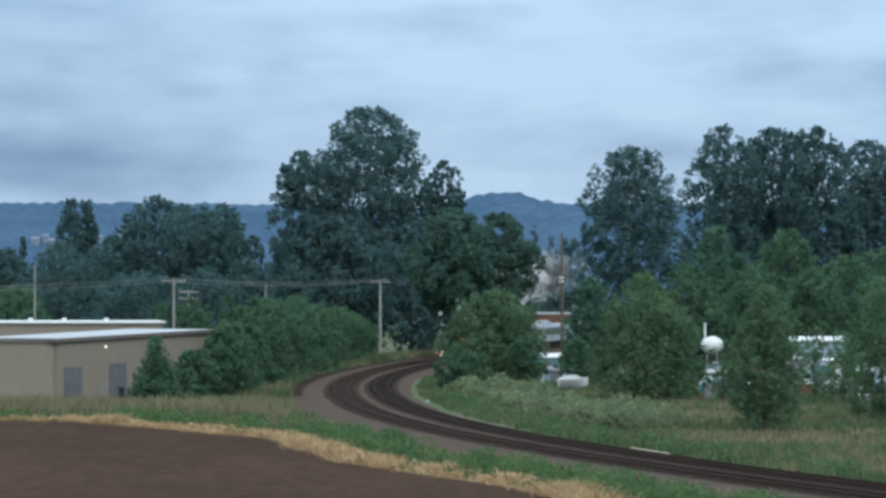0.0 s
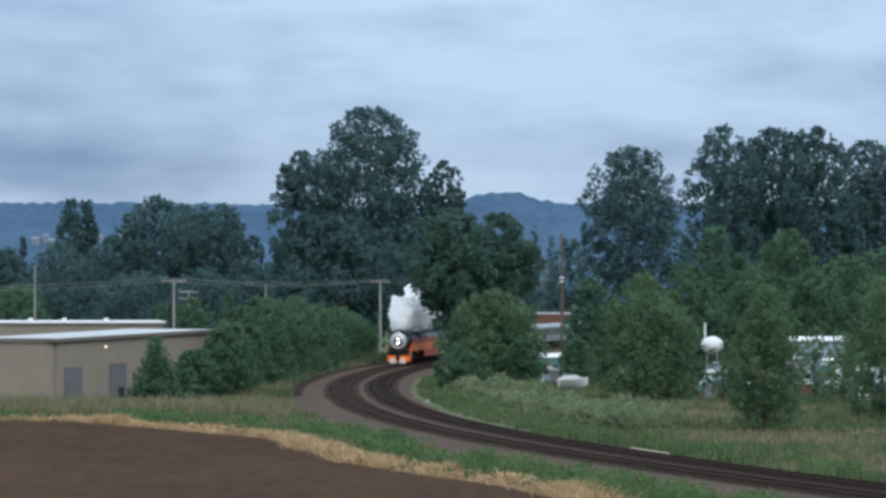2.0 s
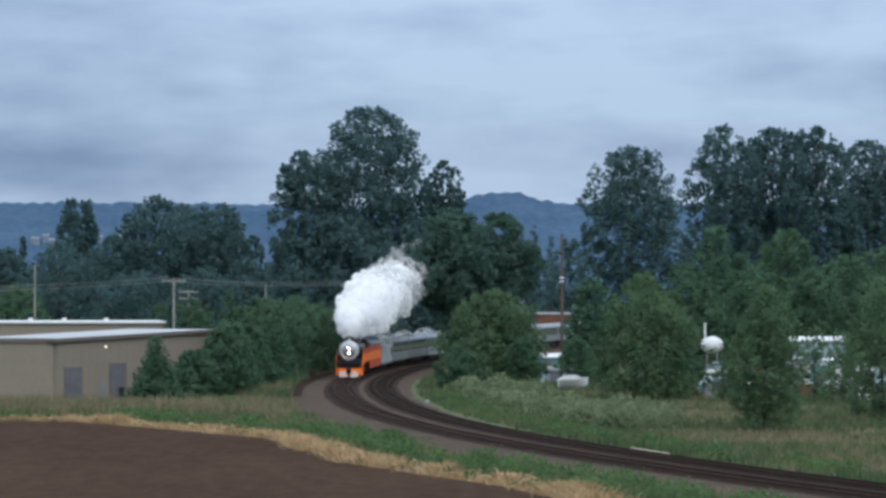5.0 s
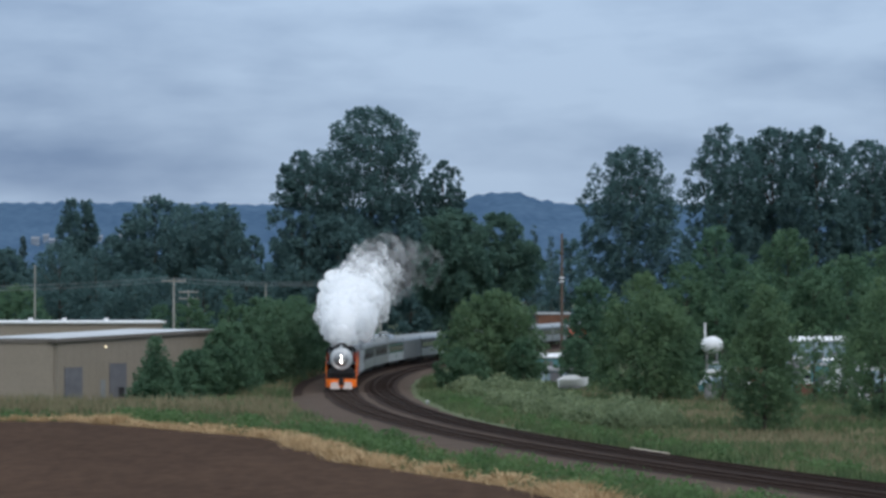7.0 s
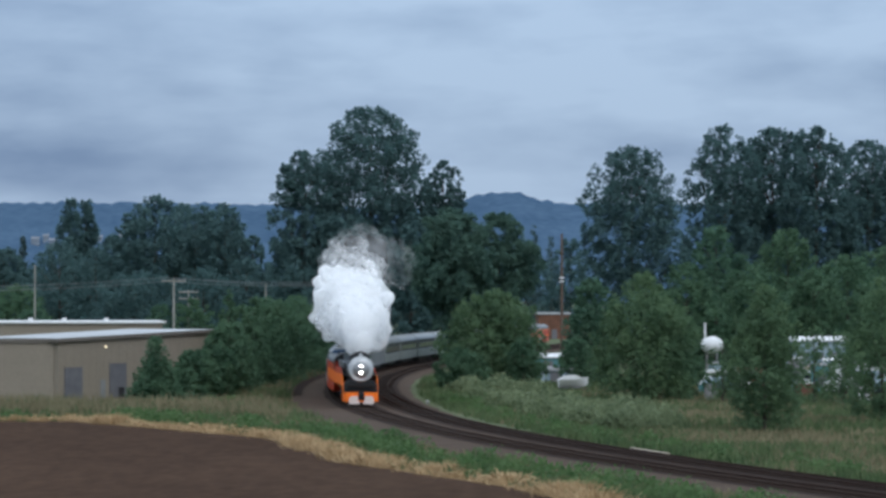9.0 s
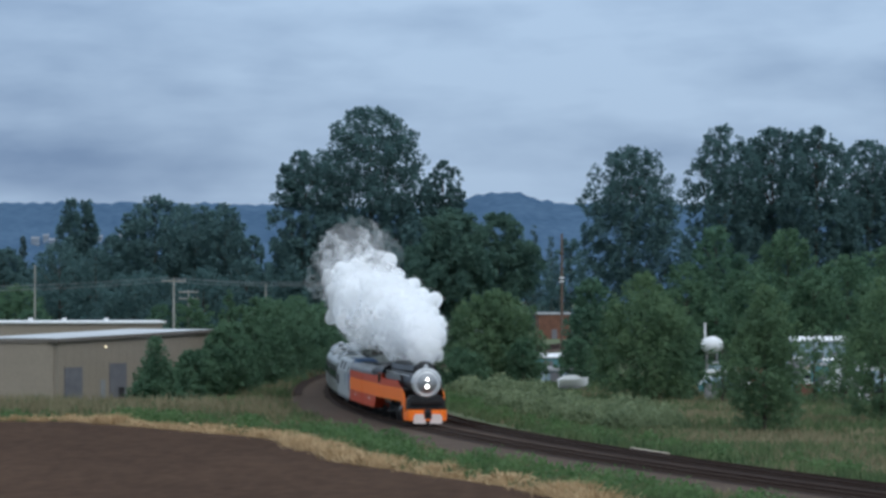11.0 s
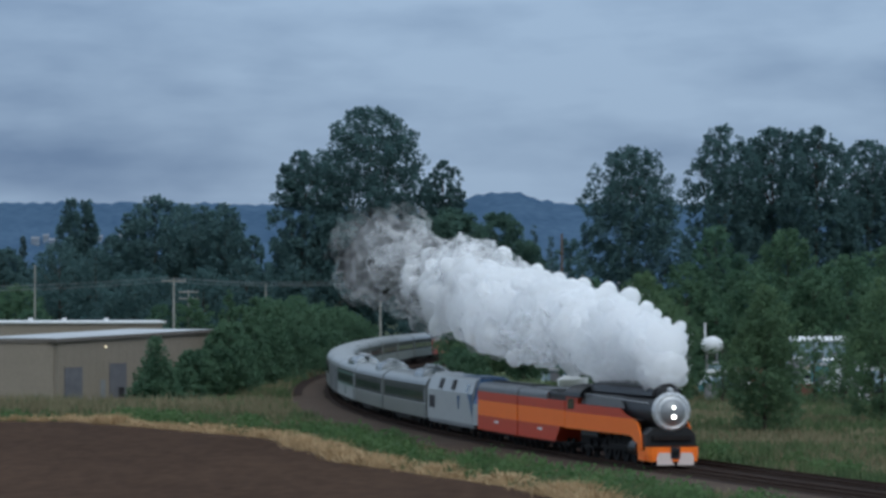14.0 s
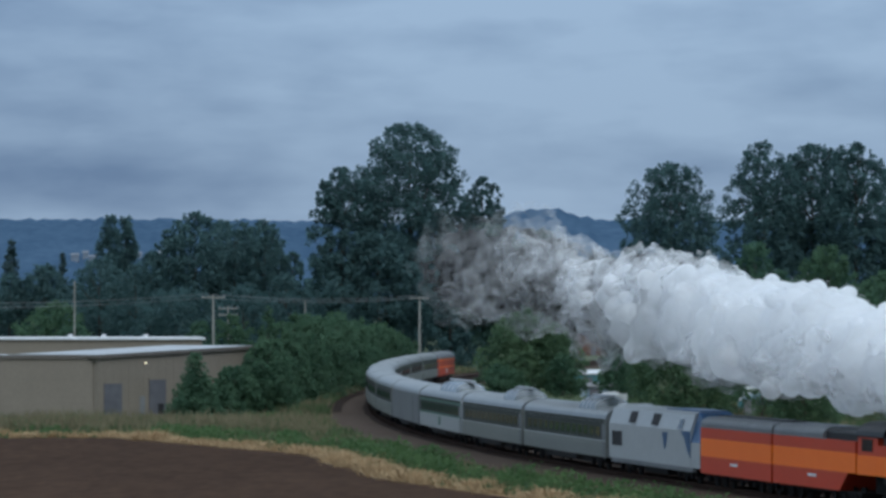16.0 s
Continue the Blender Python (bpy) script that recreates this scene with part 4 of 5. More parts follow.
def boat(x, y, turn, mat, label, L=4.5):
    ob = thing("boat", label, "boat", "stored boats", pose(x, y, GROUND_Z, 0, 0, turn))
    bm = bmesh.new()
    prev = None
    for f in np.linspace(-1, 1, 9):
        w = 1.0 * (1 - max(f, 0) ** 2.2)
        row = [bm.verts.new((f * L / 2, u * w + 0.001 * u, 0.45 + (0.95 + 0.25 * max(f, 0)) * abs(u) ** 1.6 + 0.35 * max(f, 0) ** 2 * (1 - abs(u)))) for u in (-1, -0.6, 0, 0.6, 1)]
        if prev:
            for i in range(4):
                bm.faces.new((prev[i], prev[i + 1], row[i + 1], row[i]))
        prev = row
    part("hull", bm, mat, ob, smooth=True)
    part("cover", prism(bmesh.new(), [(-L / 2, 1.38), (L * 0.35, 1.5), (L * 0.1, 1.85), (-L * 0.3, 1.75)], -0.8, 0.8, "y"), mat, ob)
    part("trailer", box(bmesh.new(), -L / 2, L / 2, -0.5, 0.5, 0.3, 0.46), DARK, ob)
    for s in (-1, 1):
        part("wheel", tube(bmesh.new(), (-0.4, s * 0.6, 0.3), (-0.4, s * 0.8, 0.3), 0.3, 0.3, 14), RUBBER, ob)
    return ob


def build_yard():
    shed("shed", "low shed with a pale roof and teal wall", 12.8, 540, 8, 5.4, 5, 2.5, TEAL, WHITE)
    shed("shed", "grey low shed behind brambles", 12.9, 500, 4, 5.2, 4, 1.6, BLUE_TARP, ROOF_GREY)
    shed("shed", "brown boarded shed beyond the railway", 24.5, 960, 6, 7.0, 6, 5.4, BROWN, ROOF_GREY)
    boat(14.0, 462, 4, WHITE, "white covered boat stored behind brambles", 3.2)
    t = thing("storage_tank", "white domed storage tank in the yard", "tank", m=pose(31.3, 500, GROUND_Z))
    bm = bmesh.new()
    bmesh.ops.create_uvsphere(bm, u_segments=24, v_segments=14, radius=1.35)
    for v in bm.verts:
        v.co.z = v.co.z * 0.75 + 4.6
    part("tank_body", bm, WHITE, t, smooth=True)
    for a in range(4):
        c, s = math.cos(a * math.pi / 2 + 0.7), math.sin(a * math.pi / 2 + 0.7)
        part("leg", tube(bmesh.new(), (c * 0.8, s * 0.8, 0), (c * 0.8, s * 0.8, 4.2), 0.12, 0.12, 8), ROOF_GREY, t)
    part("vent_pipe", tube(bmesh.new(), (-0.8, 0, 5.2), (-0.8, 0, 7.2), 0.12, 0.12, 8), WHITE, t)
    b = shed("yard_building", "pale blue-grey yard building with a white roof", 44.0, 505, 2, 5.8, 6, 5.0, BLUE_TARP, WHITE, 0.3, "building")
    for k in range(3):
        part("window", box(bmesh.new(), -2.3 + k * 1.7, -1.3 + k * 1.7, -3.06, -3.01, 2.9, 3.7), DOOR_GREY, b)
    van(31.0, 470, 10, WHITE, "white van parked in the yard", 5.0)
    van(33.5, 478, 170, BROWN, "brown van parked in the yard", 4.6)
    boat(29.5, 452, 20, BLUE_TARP, "pale boat on a trailer in the yard", 4.0)
    van(40.5, 470, 5, WHITE, "white van parked by the yard building", 5.2)
    van(44.5, 462, 175, BLUE_TARP, "pale blue van parked by the yard building", 5.0)
    van(48.0, 480, 12, WHITE, "white van parked by the yard building", 5.4)
    boat(42.0, 448, -10, WHITE, "white boat on a trailer in the yard", 4.5)
    boat(46.5, 446, 30, BLUE_TARP, "pale boat on a trailer in the yard", 4.0)


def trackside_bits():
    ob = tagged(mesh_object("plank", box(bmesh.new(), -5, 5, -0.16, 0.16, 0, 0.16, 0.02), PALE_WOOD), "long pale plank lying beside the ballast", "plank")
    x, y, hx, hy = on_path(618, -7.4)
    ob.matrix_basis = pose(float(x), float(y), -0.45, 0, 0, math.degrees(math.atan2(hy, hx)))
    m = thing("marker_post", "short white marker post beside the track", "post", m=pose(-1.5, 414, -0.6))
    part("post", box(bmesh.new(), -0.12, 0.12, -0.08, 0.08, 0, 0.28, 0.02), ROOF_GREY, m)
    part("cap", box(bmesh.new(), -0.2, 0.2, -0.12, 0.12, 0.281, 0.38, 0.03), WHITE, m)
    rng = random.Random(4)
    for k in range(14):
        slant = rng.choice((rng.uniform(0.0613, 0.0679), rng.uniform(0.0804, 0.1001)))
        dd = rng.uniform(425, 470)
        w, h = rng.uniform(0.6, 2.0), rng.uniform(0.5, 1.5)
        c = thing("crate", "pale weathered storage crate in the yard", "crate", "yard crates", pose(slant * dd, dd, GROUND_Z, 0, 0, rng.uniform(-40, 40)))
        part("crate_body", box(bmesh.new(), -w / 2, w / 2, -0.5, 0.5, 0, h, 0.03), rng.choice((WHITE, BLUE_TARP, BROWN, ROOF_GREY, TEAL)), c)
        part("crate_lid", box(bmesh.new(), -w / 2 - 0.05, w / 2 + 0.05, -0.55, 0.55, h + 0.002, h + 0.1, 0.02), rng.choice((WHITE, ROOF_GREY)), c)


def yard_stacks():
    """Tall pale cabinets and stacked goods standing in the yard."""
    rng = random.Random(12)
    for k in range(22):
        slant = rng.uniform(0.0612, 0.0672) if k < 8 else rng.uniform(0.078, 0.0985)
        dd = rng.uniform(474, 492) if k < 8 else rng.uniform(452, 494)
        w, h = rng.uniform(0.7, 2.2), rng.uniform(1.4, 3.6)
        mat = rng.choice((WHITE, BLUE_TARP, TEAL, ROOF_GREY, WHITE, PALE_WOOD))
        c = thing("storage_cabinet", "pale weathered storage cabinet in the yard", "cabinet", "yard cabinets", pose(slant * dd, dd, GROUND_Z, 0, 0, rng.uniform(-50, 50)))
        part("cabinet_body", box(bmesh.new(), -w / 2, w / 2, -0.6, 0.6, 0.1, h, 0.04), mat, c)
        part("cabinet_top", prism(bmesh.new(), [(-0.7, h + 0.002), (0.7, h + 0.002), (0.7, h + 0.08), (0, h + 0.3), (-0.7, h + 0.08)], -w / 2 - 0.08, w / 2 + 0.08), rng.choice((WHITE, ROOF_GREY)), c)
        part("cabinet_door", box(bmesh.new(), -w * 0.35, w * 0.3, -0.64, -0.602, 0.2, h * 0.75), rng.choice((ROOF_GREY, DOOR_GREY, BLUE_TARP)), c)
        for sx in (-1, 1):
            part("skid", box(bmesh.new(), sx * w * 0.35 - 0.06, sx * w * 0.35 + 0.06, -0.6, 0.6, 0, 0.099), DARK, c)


PALE_WOOD = material("pale_plank", (0.304, 0.2508, 0.19), (0.4408, 0.38, 0.304), scale=1.5, rough=0.8, stretch=(0.3, 4, 4))
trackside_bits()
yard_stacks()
build_warehouses()
build_poles()
build_yard()

# ---- the train ----
ORANGE = material("orange_enamel", (0.88, 0.165, 0.012), (0.94, 0.2, 0.018), scale=0.7, second=5.0, rough=0.45, spec=0.3)
RED = material("red_enamel", (0.46, 0.048, 0.018), (0.54, 0.062, 0.024), scale=0.7, second=5.0, rough=0.45, spec=0.3)
BLACK = material("black_enamel", (0.0084, 0.0084, 0.0098), (0.0196, 0.0196, 0.0210), scale=1.2, second=6.0, rough=0.45, spec=0.3)
SOOT = material("sooty_iron", (0.006, 0.006, 0.0065), (0.016, 0.015, 0.015), scale=1.5, second=7.0, rough=0.75, spec=0.2)
SILVER = material("silver_paint", (0.425, 0.442, 0.459), (0.578, 0.595, 0.612), scale=1.0, second=6.0, rough=0.35, metal=0.4)
DOOR_SILVER = material("dull_silver", (0.22, 0.23, 0.24), (0.34, 0.35, 0.36), scale=1.0, second=6.0, rough=0.4, metal=0.4)
CASING = material("grey_casing", (0.1105, 0.119, 0.1275), (0.17, 0.1785, 0.187), scale=0.8, second=4.0, rough=0.45)
STAINLESS = material("stainless_steel", (0.2, 0.212, 0.212), (0.34, 0.352, 0.352), scale=0.5, second=4.0, rough=0.35, metal=0.55)
SIDE_STEEL = material("fluted_steel_side", (0.19, 0.2, 0.185), (0.29, 0.3, 0.28), scale=0.5, second=4.0, rough=0.4, metal=0.15)
DULL_STEEL = material("weathered_steel", (0.136, 0.1445, 0.153), (0.221, 0.2295, 0.238), scale=0.5, second=4.0, rough=0.5, metal=0.3)
LOCO_GREY = material("silver_grey_enamel", (0.33, 0.35, 0.36), (0.42, 0.44, 0.45), scale=0.6, second=4.0, rough=0.4)
BLUE = material("blue_enamel", (0.017, 0.068, 0.1615), (0.0298, 0.0935, 0.2125), scale=0.8, rough=0.35)
BAND = material("dark_window_band", (0.028, 0.034, 0.03), (0.055, 0.062, 0.055), scale=0.6, second=4.0, rough=0.6, spec=0.2)
DOME_GLASS = material("dome_glass", (0.07, 0.085, 0.09), (0.13, 0.15, 0.155), scale=0.8, rough=0.12, spec=0.8)
GREEN = material("green_enamel", (0.03, 0.1, 0.07), (0.05, 0.14, 0.1), scale=0.8, rough=0.4)
PILOT_PINK_WHITE = material("pilot_pink_white", (0.62, 0.5, 0.46), (0.74, 0.62, 0.58), scale=1.0, second=6.0, rough=0.4)
HEADLIGHT = glowing("headlight", (1.0, 0.97, 0.9), 16.0)


def rounded_side(w, z0, z1, r, n=5):
    """The cross-section of a car body with rounded shoulders: (y, z)."""
    pts = [(-w, z0), (w, z0)]
    for k in range(n + 1):
        a = math.pi / 2 * k / n
        pts.append((w - r + r * math.cos(a), z1 - r * 0.6 + r * 0.6 * math.sin(a)))
    for k in range(n + 1):
        a = math.pi / 2 * k / n
        pts.append((-w + r - r * math.sin(a), z1 - r * 0.6 + r * 0.6 * math.cos(a)))
    return pts


def wheel(parent, x, side, r, mat, name="wheel"):
    w = part(name, tube(bmesh.new(), (x, side * 0.68, r), (x, side * 0.82, r), r, r, 20), mat, parent)
    return w


def truck(parent, x, axles=(-1.25, 1.25), r=0.45):
    t = part("truck", box(bmesh.new(), x + axles[0] - 0.5, x + axles[-1] + 0.5, -1.12, 1.12, 0.42, 0.72, 0.06), SOOT, parent)
    for a in axles:
        for s in (-1, 1):
            wheel(t, x + a, s, r, SOOT)
            part("axle_box", box(bmesh.new(), x + a - 0.2, x + a + 0.2, s * 1.13, s * 1.28, 0.3, 0.62, 0.03), SOOT, t)


def steam_engine():
    ob = thing("steam_locomotive", "orange and black streamlined steam locomotive with a silver nose", "locomotive")
    part("boiler", lathe(bmesh.new(), [(-6.2, 1.2), (1.0, 1.2), (3.0, 1.12), (9.2, 1.12)], (0, 0, 3.2), 36), BLACK, ob, "glossy black boiler", True)
    nose = part("smokebox_front", lathe(bmesh.new(), [(9.15, 1.16), (9.3, 1.18), (9.42, 1.12), (9.52, 0.98), (9.5, 0.92), (9.6, 0.7), (9.78, 0.42), (9.85, 0.12)], (0, 0, 3.25), 40), SILVER, ob, "silver-painted smokebox front", True)
    for k in range(16):
        a = k * math.pi / 8
        y, z = 1.05 * math.cos(a), 3.25 + 1.05 * math.sin(a)
        part("bolt", tube(bmesh.new(), (9.4, y, z), (9.53, y, z), 0.05, 0.05, 6), SILVER, nose)
    part("smokebox_door", lathe(bmesh.new(), [(9.505, 0.84), (9.64, 0.68), (9.8, 0.42), (9.87, 0.12)], (0, 0, 3.25), 36), DOOR_SILVER, ob, "dull silver smokebox door", True)
    for y, z, r in ((0, 3.52, 0.07), (0, 2.98, 0.11)):
        lamp = part("headlight", lathe(bmesh.new(), [(9.5, r), (9.75, r + 0.03), (10.0, r + 0.05), (10.0, r + 0.015), (9.82, r)], (0, y, z), 20), SILVER, ob, "silver headlight casing")
        part("lens", tube(bmesh.new(), (9.821, y, z), (9.85, y, z), r * 0.98, r * 0.9, 20), HEADLIGHT, lamp, "bright lit lens")
    # skyline casing along the top of the boiler, with the stack at its front
    part("skyline_casing", prism(bmesh.new(), [(-0.95, 4.15), (0.95, 4.15), (0.82, 4.55), (0.55, 4.68), (-0.55, 4.68), (-0.82, 4.55)], -6.0, 8.4), BLACK, ob, "black casing over the boiler", False)
    # this strip's grey stands in for sky reflecting along the casing's top edges
    part("casing_top", prism(bmesh.new(), [(-0.6, 4.681), (0.6, 4.681), (0.5, 4.76), (-0.5, 4.76)], -6.0, 8.6), CASING, ob, "top of the black casing, grey for the sky reflecting on it")
    part("casing_front", lathe(bmesh.new(), [(8.4, 0.75), (8.8, 0.68), (9.05, 0.4)], (0, 0, 4.2), 20), BLACK, ob, "", True)
    part("stack", tube(bmesh.new(), (7.6, 0, 4.6), (7.6, 0, 5.0), 0.42, 0.46, 20), SOOT, ob, "sooty smoke stack")
    part("bell", lathe(bmesh.new(), [(-0.2, 0.2), (0.0, 0.16), (0.16, 0.08)], (9.2, 0, 4.5), 14), SILVER, ob, "small polished bell")
    # side: red above orange, sweeping down to the pilot
    for s in (-1, 1):
        y0, y1 = (1.52, 1.6) if s > 0 else (-1.6, -1.52)
        curve = [(6.6 + 1.9 * math.sin(a), 0.95 + 1.8 * math.cos(a) ** 1.0) for a in np.linspace(0, math.pi / 2, 7)]
        low = [(5.6 + 2.1 * math.sin(a), 0.35 + 1.4 * math.cos(a)) for a in np.linspace(math.pi / 2, 0, 7)]
        part("side_skirt", prism(bmesh.new(), [(-7.0, 1.72), (-7.0, 2.75)] + curve + [(9.2, 0.95), (9.2, 0.35)] + low, y0, y1, "y"), ORANGE, ob, "orange side skirt sweeping down to the pilot")
        part("red_band", prism(bmesh.new(), [(-7.0, 2.752), (-7.0, 3.3), (3.4, 3.3), (4.4, 3.02), (6.2, 2.752)], y0 * 0.985, y1 * 0.985, "y"), RED, ob, "red band")
        part("jacket_panel", prism(bmesh.new(), [(-6.9, 3.301), (-6.9, 3.85), (2.4, 3.85), (3.4, 3.301)], s * 1.24 - 0.03, s * 1.24 + 0.03, "y"), CASING, ob, "grey boiler jacket panel")
        part("running_board", box(bmesh.new(), -7, 7.6, min(s * 1.1, s * 1.58), max(s * 1.1, s * 1.58), 2.68, 2.74), BLACK, ob)
        part("handrail", tube(bmesh.new(), (-6.5, s * 1.3, 3.95), (8.8, s * 1.24, 3.75), 0.03, 0.03, 6), SILVER, ob)
        cyl = part("cylinder", tube(bmesh.new(), (6.0, s * 1.25, 1.05), (7.5, s * 1.25, 1.05), 0.5, 0.5, 20), BLACK, ob, "black steam cylinder")
        part("valve_chest", tube(bmesh.new(), (5.9, s * 1.2, 1.75), (7.6, s * 1.2, 1.75), 0.3, 0.3, 16), BLACK, cyl)
        part("main_rod", box(bmesh.new(), 0.3, 6.0, s * 1.3 - 0.05, s * 1.3 + 0.05, 0.93, 1.13, 0.02), SOOT, ob, "dark main rod")
        part("side_rod", box(bmesh.new(), -2.6, 4.3, s * 1.18 - 0.04, s * 1.18 + 0.04, 0.72, 0.88, 0.02), SOOT, ob, "dark side rod")
    # cab
    part("cab", prism(bmesh.new(), [(-1.58, 1.72), (1.58, 1.72), (1.58, 2.75), (1.55, 3.7), (-1.55, 3.7), (-1.58, 2.75)], -9.9, -7.01), RED, ob, "red cab side")
    for s in (-1, 1):
        part("cab_stripe", box(bmesh.new(), -9.9, -7.01, min(s * 1.585, s * 1.61), max(s * 1.585, s * 1.61), 1.72, 2.75), ORANGE, ob, "orange cab stripe")
        part("cab_window", box(bmesh.new(), -9.3, -7.7, min(s * 1.56, s * 1.59), max(s * 1.56, s * 1.59), 2.95, 3.6), GLASS, ob)
    part("cab_roof", prism(bmesh.new(), rounded_side(1.62, 3.701, 4.5, 1.2), -10.1, -6.1), BLACK, ob, "black rounded cab roof")
    # front: deck, pilot and coupler
    part("front_deck", prism(bmesh.new(), [(-1.5, 1.18), (1.5, 1.18), (1.5, 1.9), (1.1, 2.3), (-1.1, 2.3), (-1.5, 1.9)], 7.6, 9.3), BLACK, ob, "black front deck")
    part("buffer_beam", box(bmesh.new(), 9.3, 9.6, -1.2, 1.2, 1.55, 1.85, 0.04), SOOT, ob)
    part("step", box(bmesh.new(), 9.2, 9.75, -1.45, 1.45, 1.2, 1.3, 0.02), SOOT, ob)
    half = [(9.2, 1.58), (9.7, 1.55), (10.0, 1.4), (10.15, 1.1), (10.2, 0.25)]
    out = [(x, y) for x, y in half] + [(x, -y) for x, y in half[::-1]]
    part("pilot", prism(bmesh.new(), out, 0.62, 1.18, "z"), ORANGE, ob, "orange streamlined pilot")
    lower = [(x - 0.02, y * 0.97) for x, y in out]
    part("pilot_skirt", prism(bmesh.new(), lower, 0.34, 0.619, "z"), ORANGE, ob, "orange pilot skirt")
    for s in (-1, 1):
        part("pilot_wing", prism(bmesh.new(), [(s * 1.12, 0.13), (s * 0.1, 0.13), (s * 0.3, 0.55), (s * 0.34, 0.86), (s * 0.98, 0.86), (s * 1.12, 0.6)], 10.16, 10.27), PILOT_PINK_WHITE, ob, "pinkish-white pilot wing")
    part("coupler", box(bmesh.new(), 10.0, 10.45, -0.16, 0.16, 0.72, 1.02, 0.05), SOOT, ob, "black coupler")
    part("coupler_pocket", box(bmesh.new(), 10.15, 10.26, -0.28, 0.28, 0.5, 1.19, 0.03), DARK, ob)
    part("frame", box(bmesh.new(), -9.8, 9.0, -0.6, 0.6, 0.75, 2.1), SOOT, ob, "dark frame")
    part("firebox", box(bmesh.new(), -7.0, -2.9, -1.3, 1.3, 1.3, 3.2, 0.1), BLACK, ob)
    drivers = []
    for x in (4.2, 2.05, -0.1, -2.25):
        hub = part("driver_axle", tube(bmesh.new(), (0, -1.0, 0), (0, 1.0, 0), 0.12, 0.12, 10), SOOT, ob)
        hub.location = (x, 0, 1.016)
        for s in (-1, 1):
            bm = bmesh.new()
            tube(bm, (0, s * 0.7, 0), (0, s * 0.84, 0), 1.016, 1.016, 28)
            part("driving_wheel", bm, SOOT, hub, "large dark driving wheel")
            bm = bmesh.new()
            prism(bm, [(0.5 * math.cos(a), 0.5 * math.sin(a) - 0.3) for a in np.linspace(0, 2 * math.pi, 12, endpoint=False)], s * 0.842, s * 0.9, "y")
            part("counterweight", bm, SOOT, hub)
        drivers.append(hub)
    truck(ob, 7.0, (-1.05, 1.05), 0.46)
    truck(ob, -6.0, (-1.0, 0.9), 0.55)
    return ob, drivers


def tender(name, label, open_top):
    ob = thing(name, label, "tender", "tenders")
    L = 6.75
    for z0, z1, m, nm in ((0.75, 1.74, RED, "lower_stripe"), (1.742, 2.8, ORANGE, "middle_stripe"), (2.802, 3.4, RED, "upper_stripe")):
        cut = 2.6 if open_top and z0 < 1 else 0.0
        part(nm, prism(bmesh.new(), [(-L, z0), (L - cut, z0), (L - cut * 0.45, z1), (-L, z1)], -1.56, 1.56, "y"), m, ob, "red side stripe" if m is RED else "orange side stripe")
    a, b = (-L, 1.6) if open_top else (-L, L)
    part("tank_top", prism(bmesh.new(), rounded_side(1.53, 3.402, 4.05, 0.7), a, b), DULL_STEEL, ob, "grey rounded tank top")
    if open_top:
        part("oil_bunker", prism(bmesh.new(), rounded_side(1.35, 3.402, 3.95, 0.3), 1.62, L - 0.2), BLACK, ob, "black oil bunker")
    else:
        part("roof_walk", box(bmesh.new(), -L, L, -0.5, 0.5, 4.06, 4.12), BLACK, ob)
    part("lettering_bar", box(bmesh.new(), -0.9, 0.5, -1.575, -1.561, 1.35, 1.5), WHITE, ob, "small pale lettering bar")
    part("end_cap", box(bmesh.new(), -L - 0.12, -L - 0.003, -1.4, 1.4, 0.9, 3.9, 0.03), BLACK, ob)
    part("underframe", box(bmesh.new(), -L, L, -1.2, 1.2, 0.55, 0.748), SOOT, ob)
    truck(ob, -4.3, (-1.6, 0, 1.6), 0.5)
    truck(ob, 4.3, (-1.6, 0, 1.6), 0.5)
    return ob


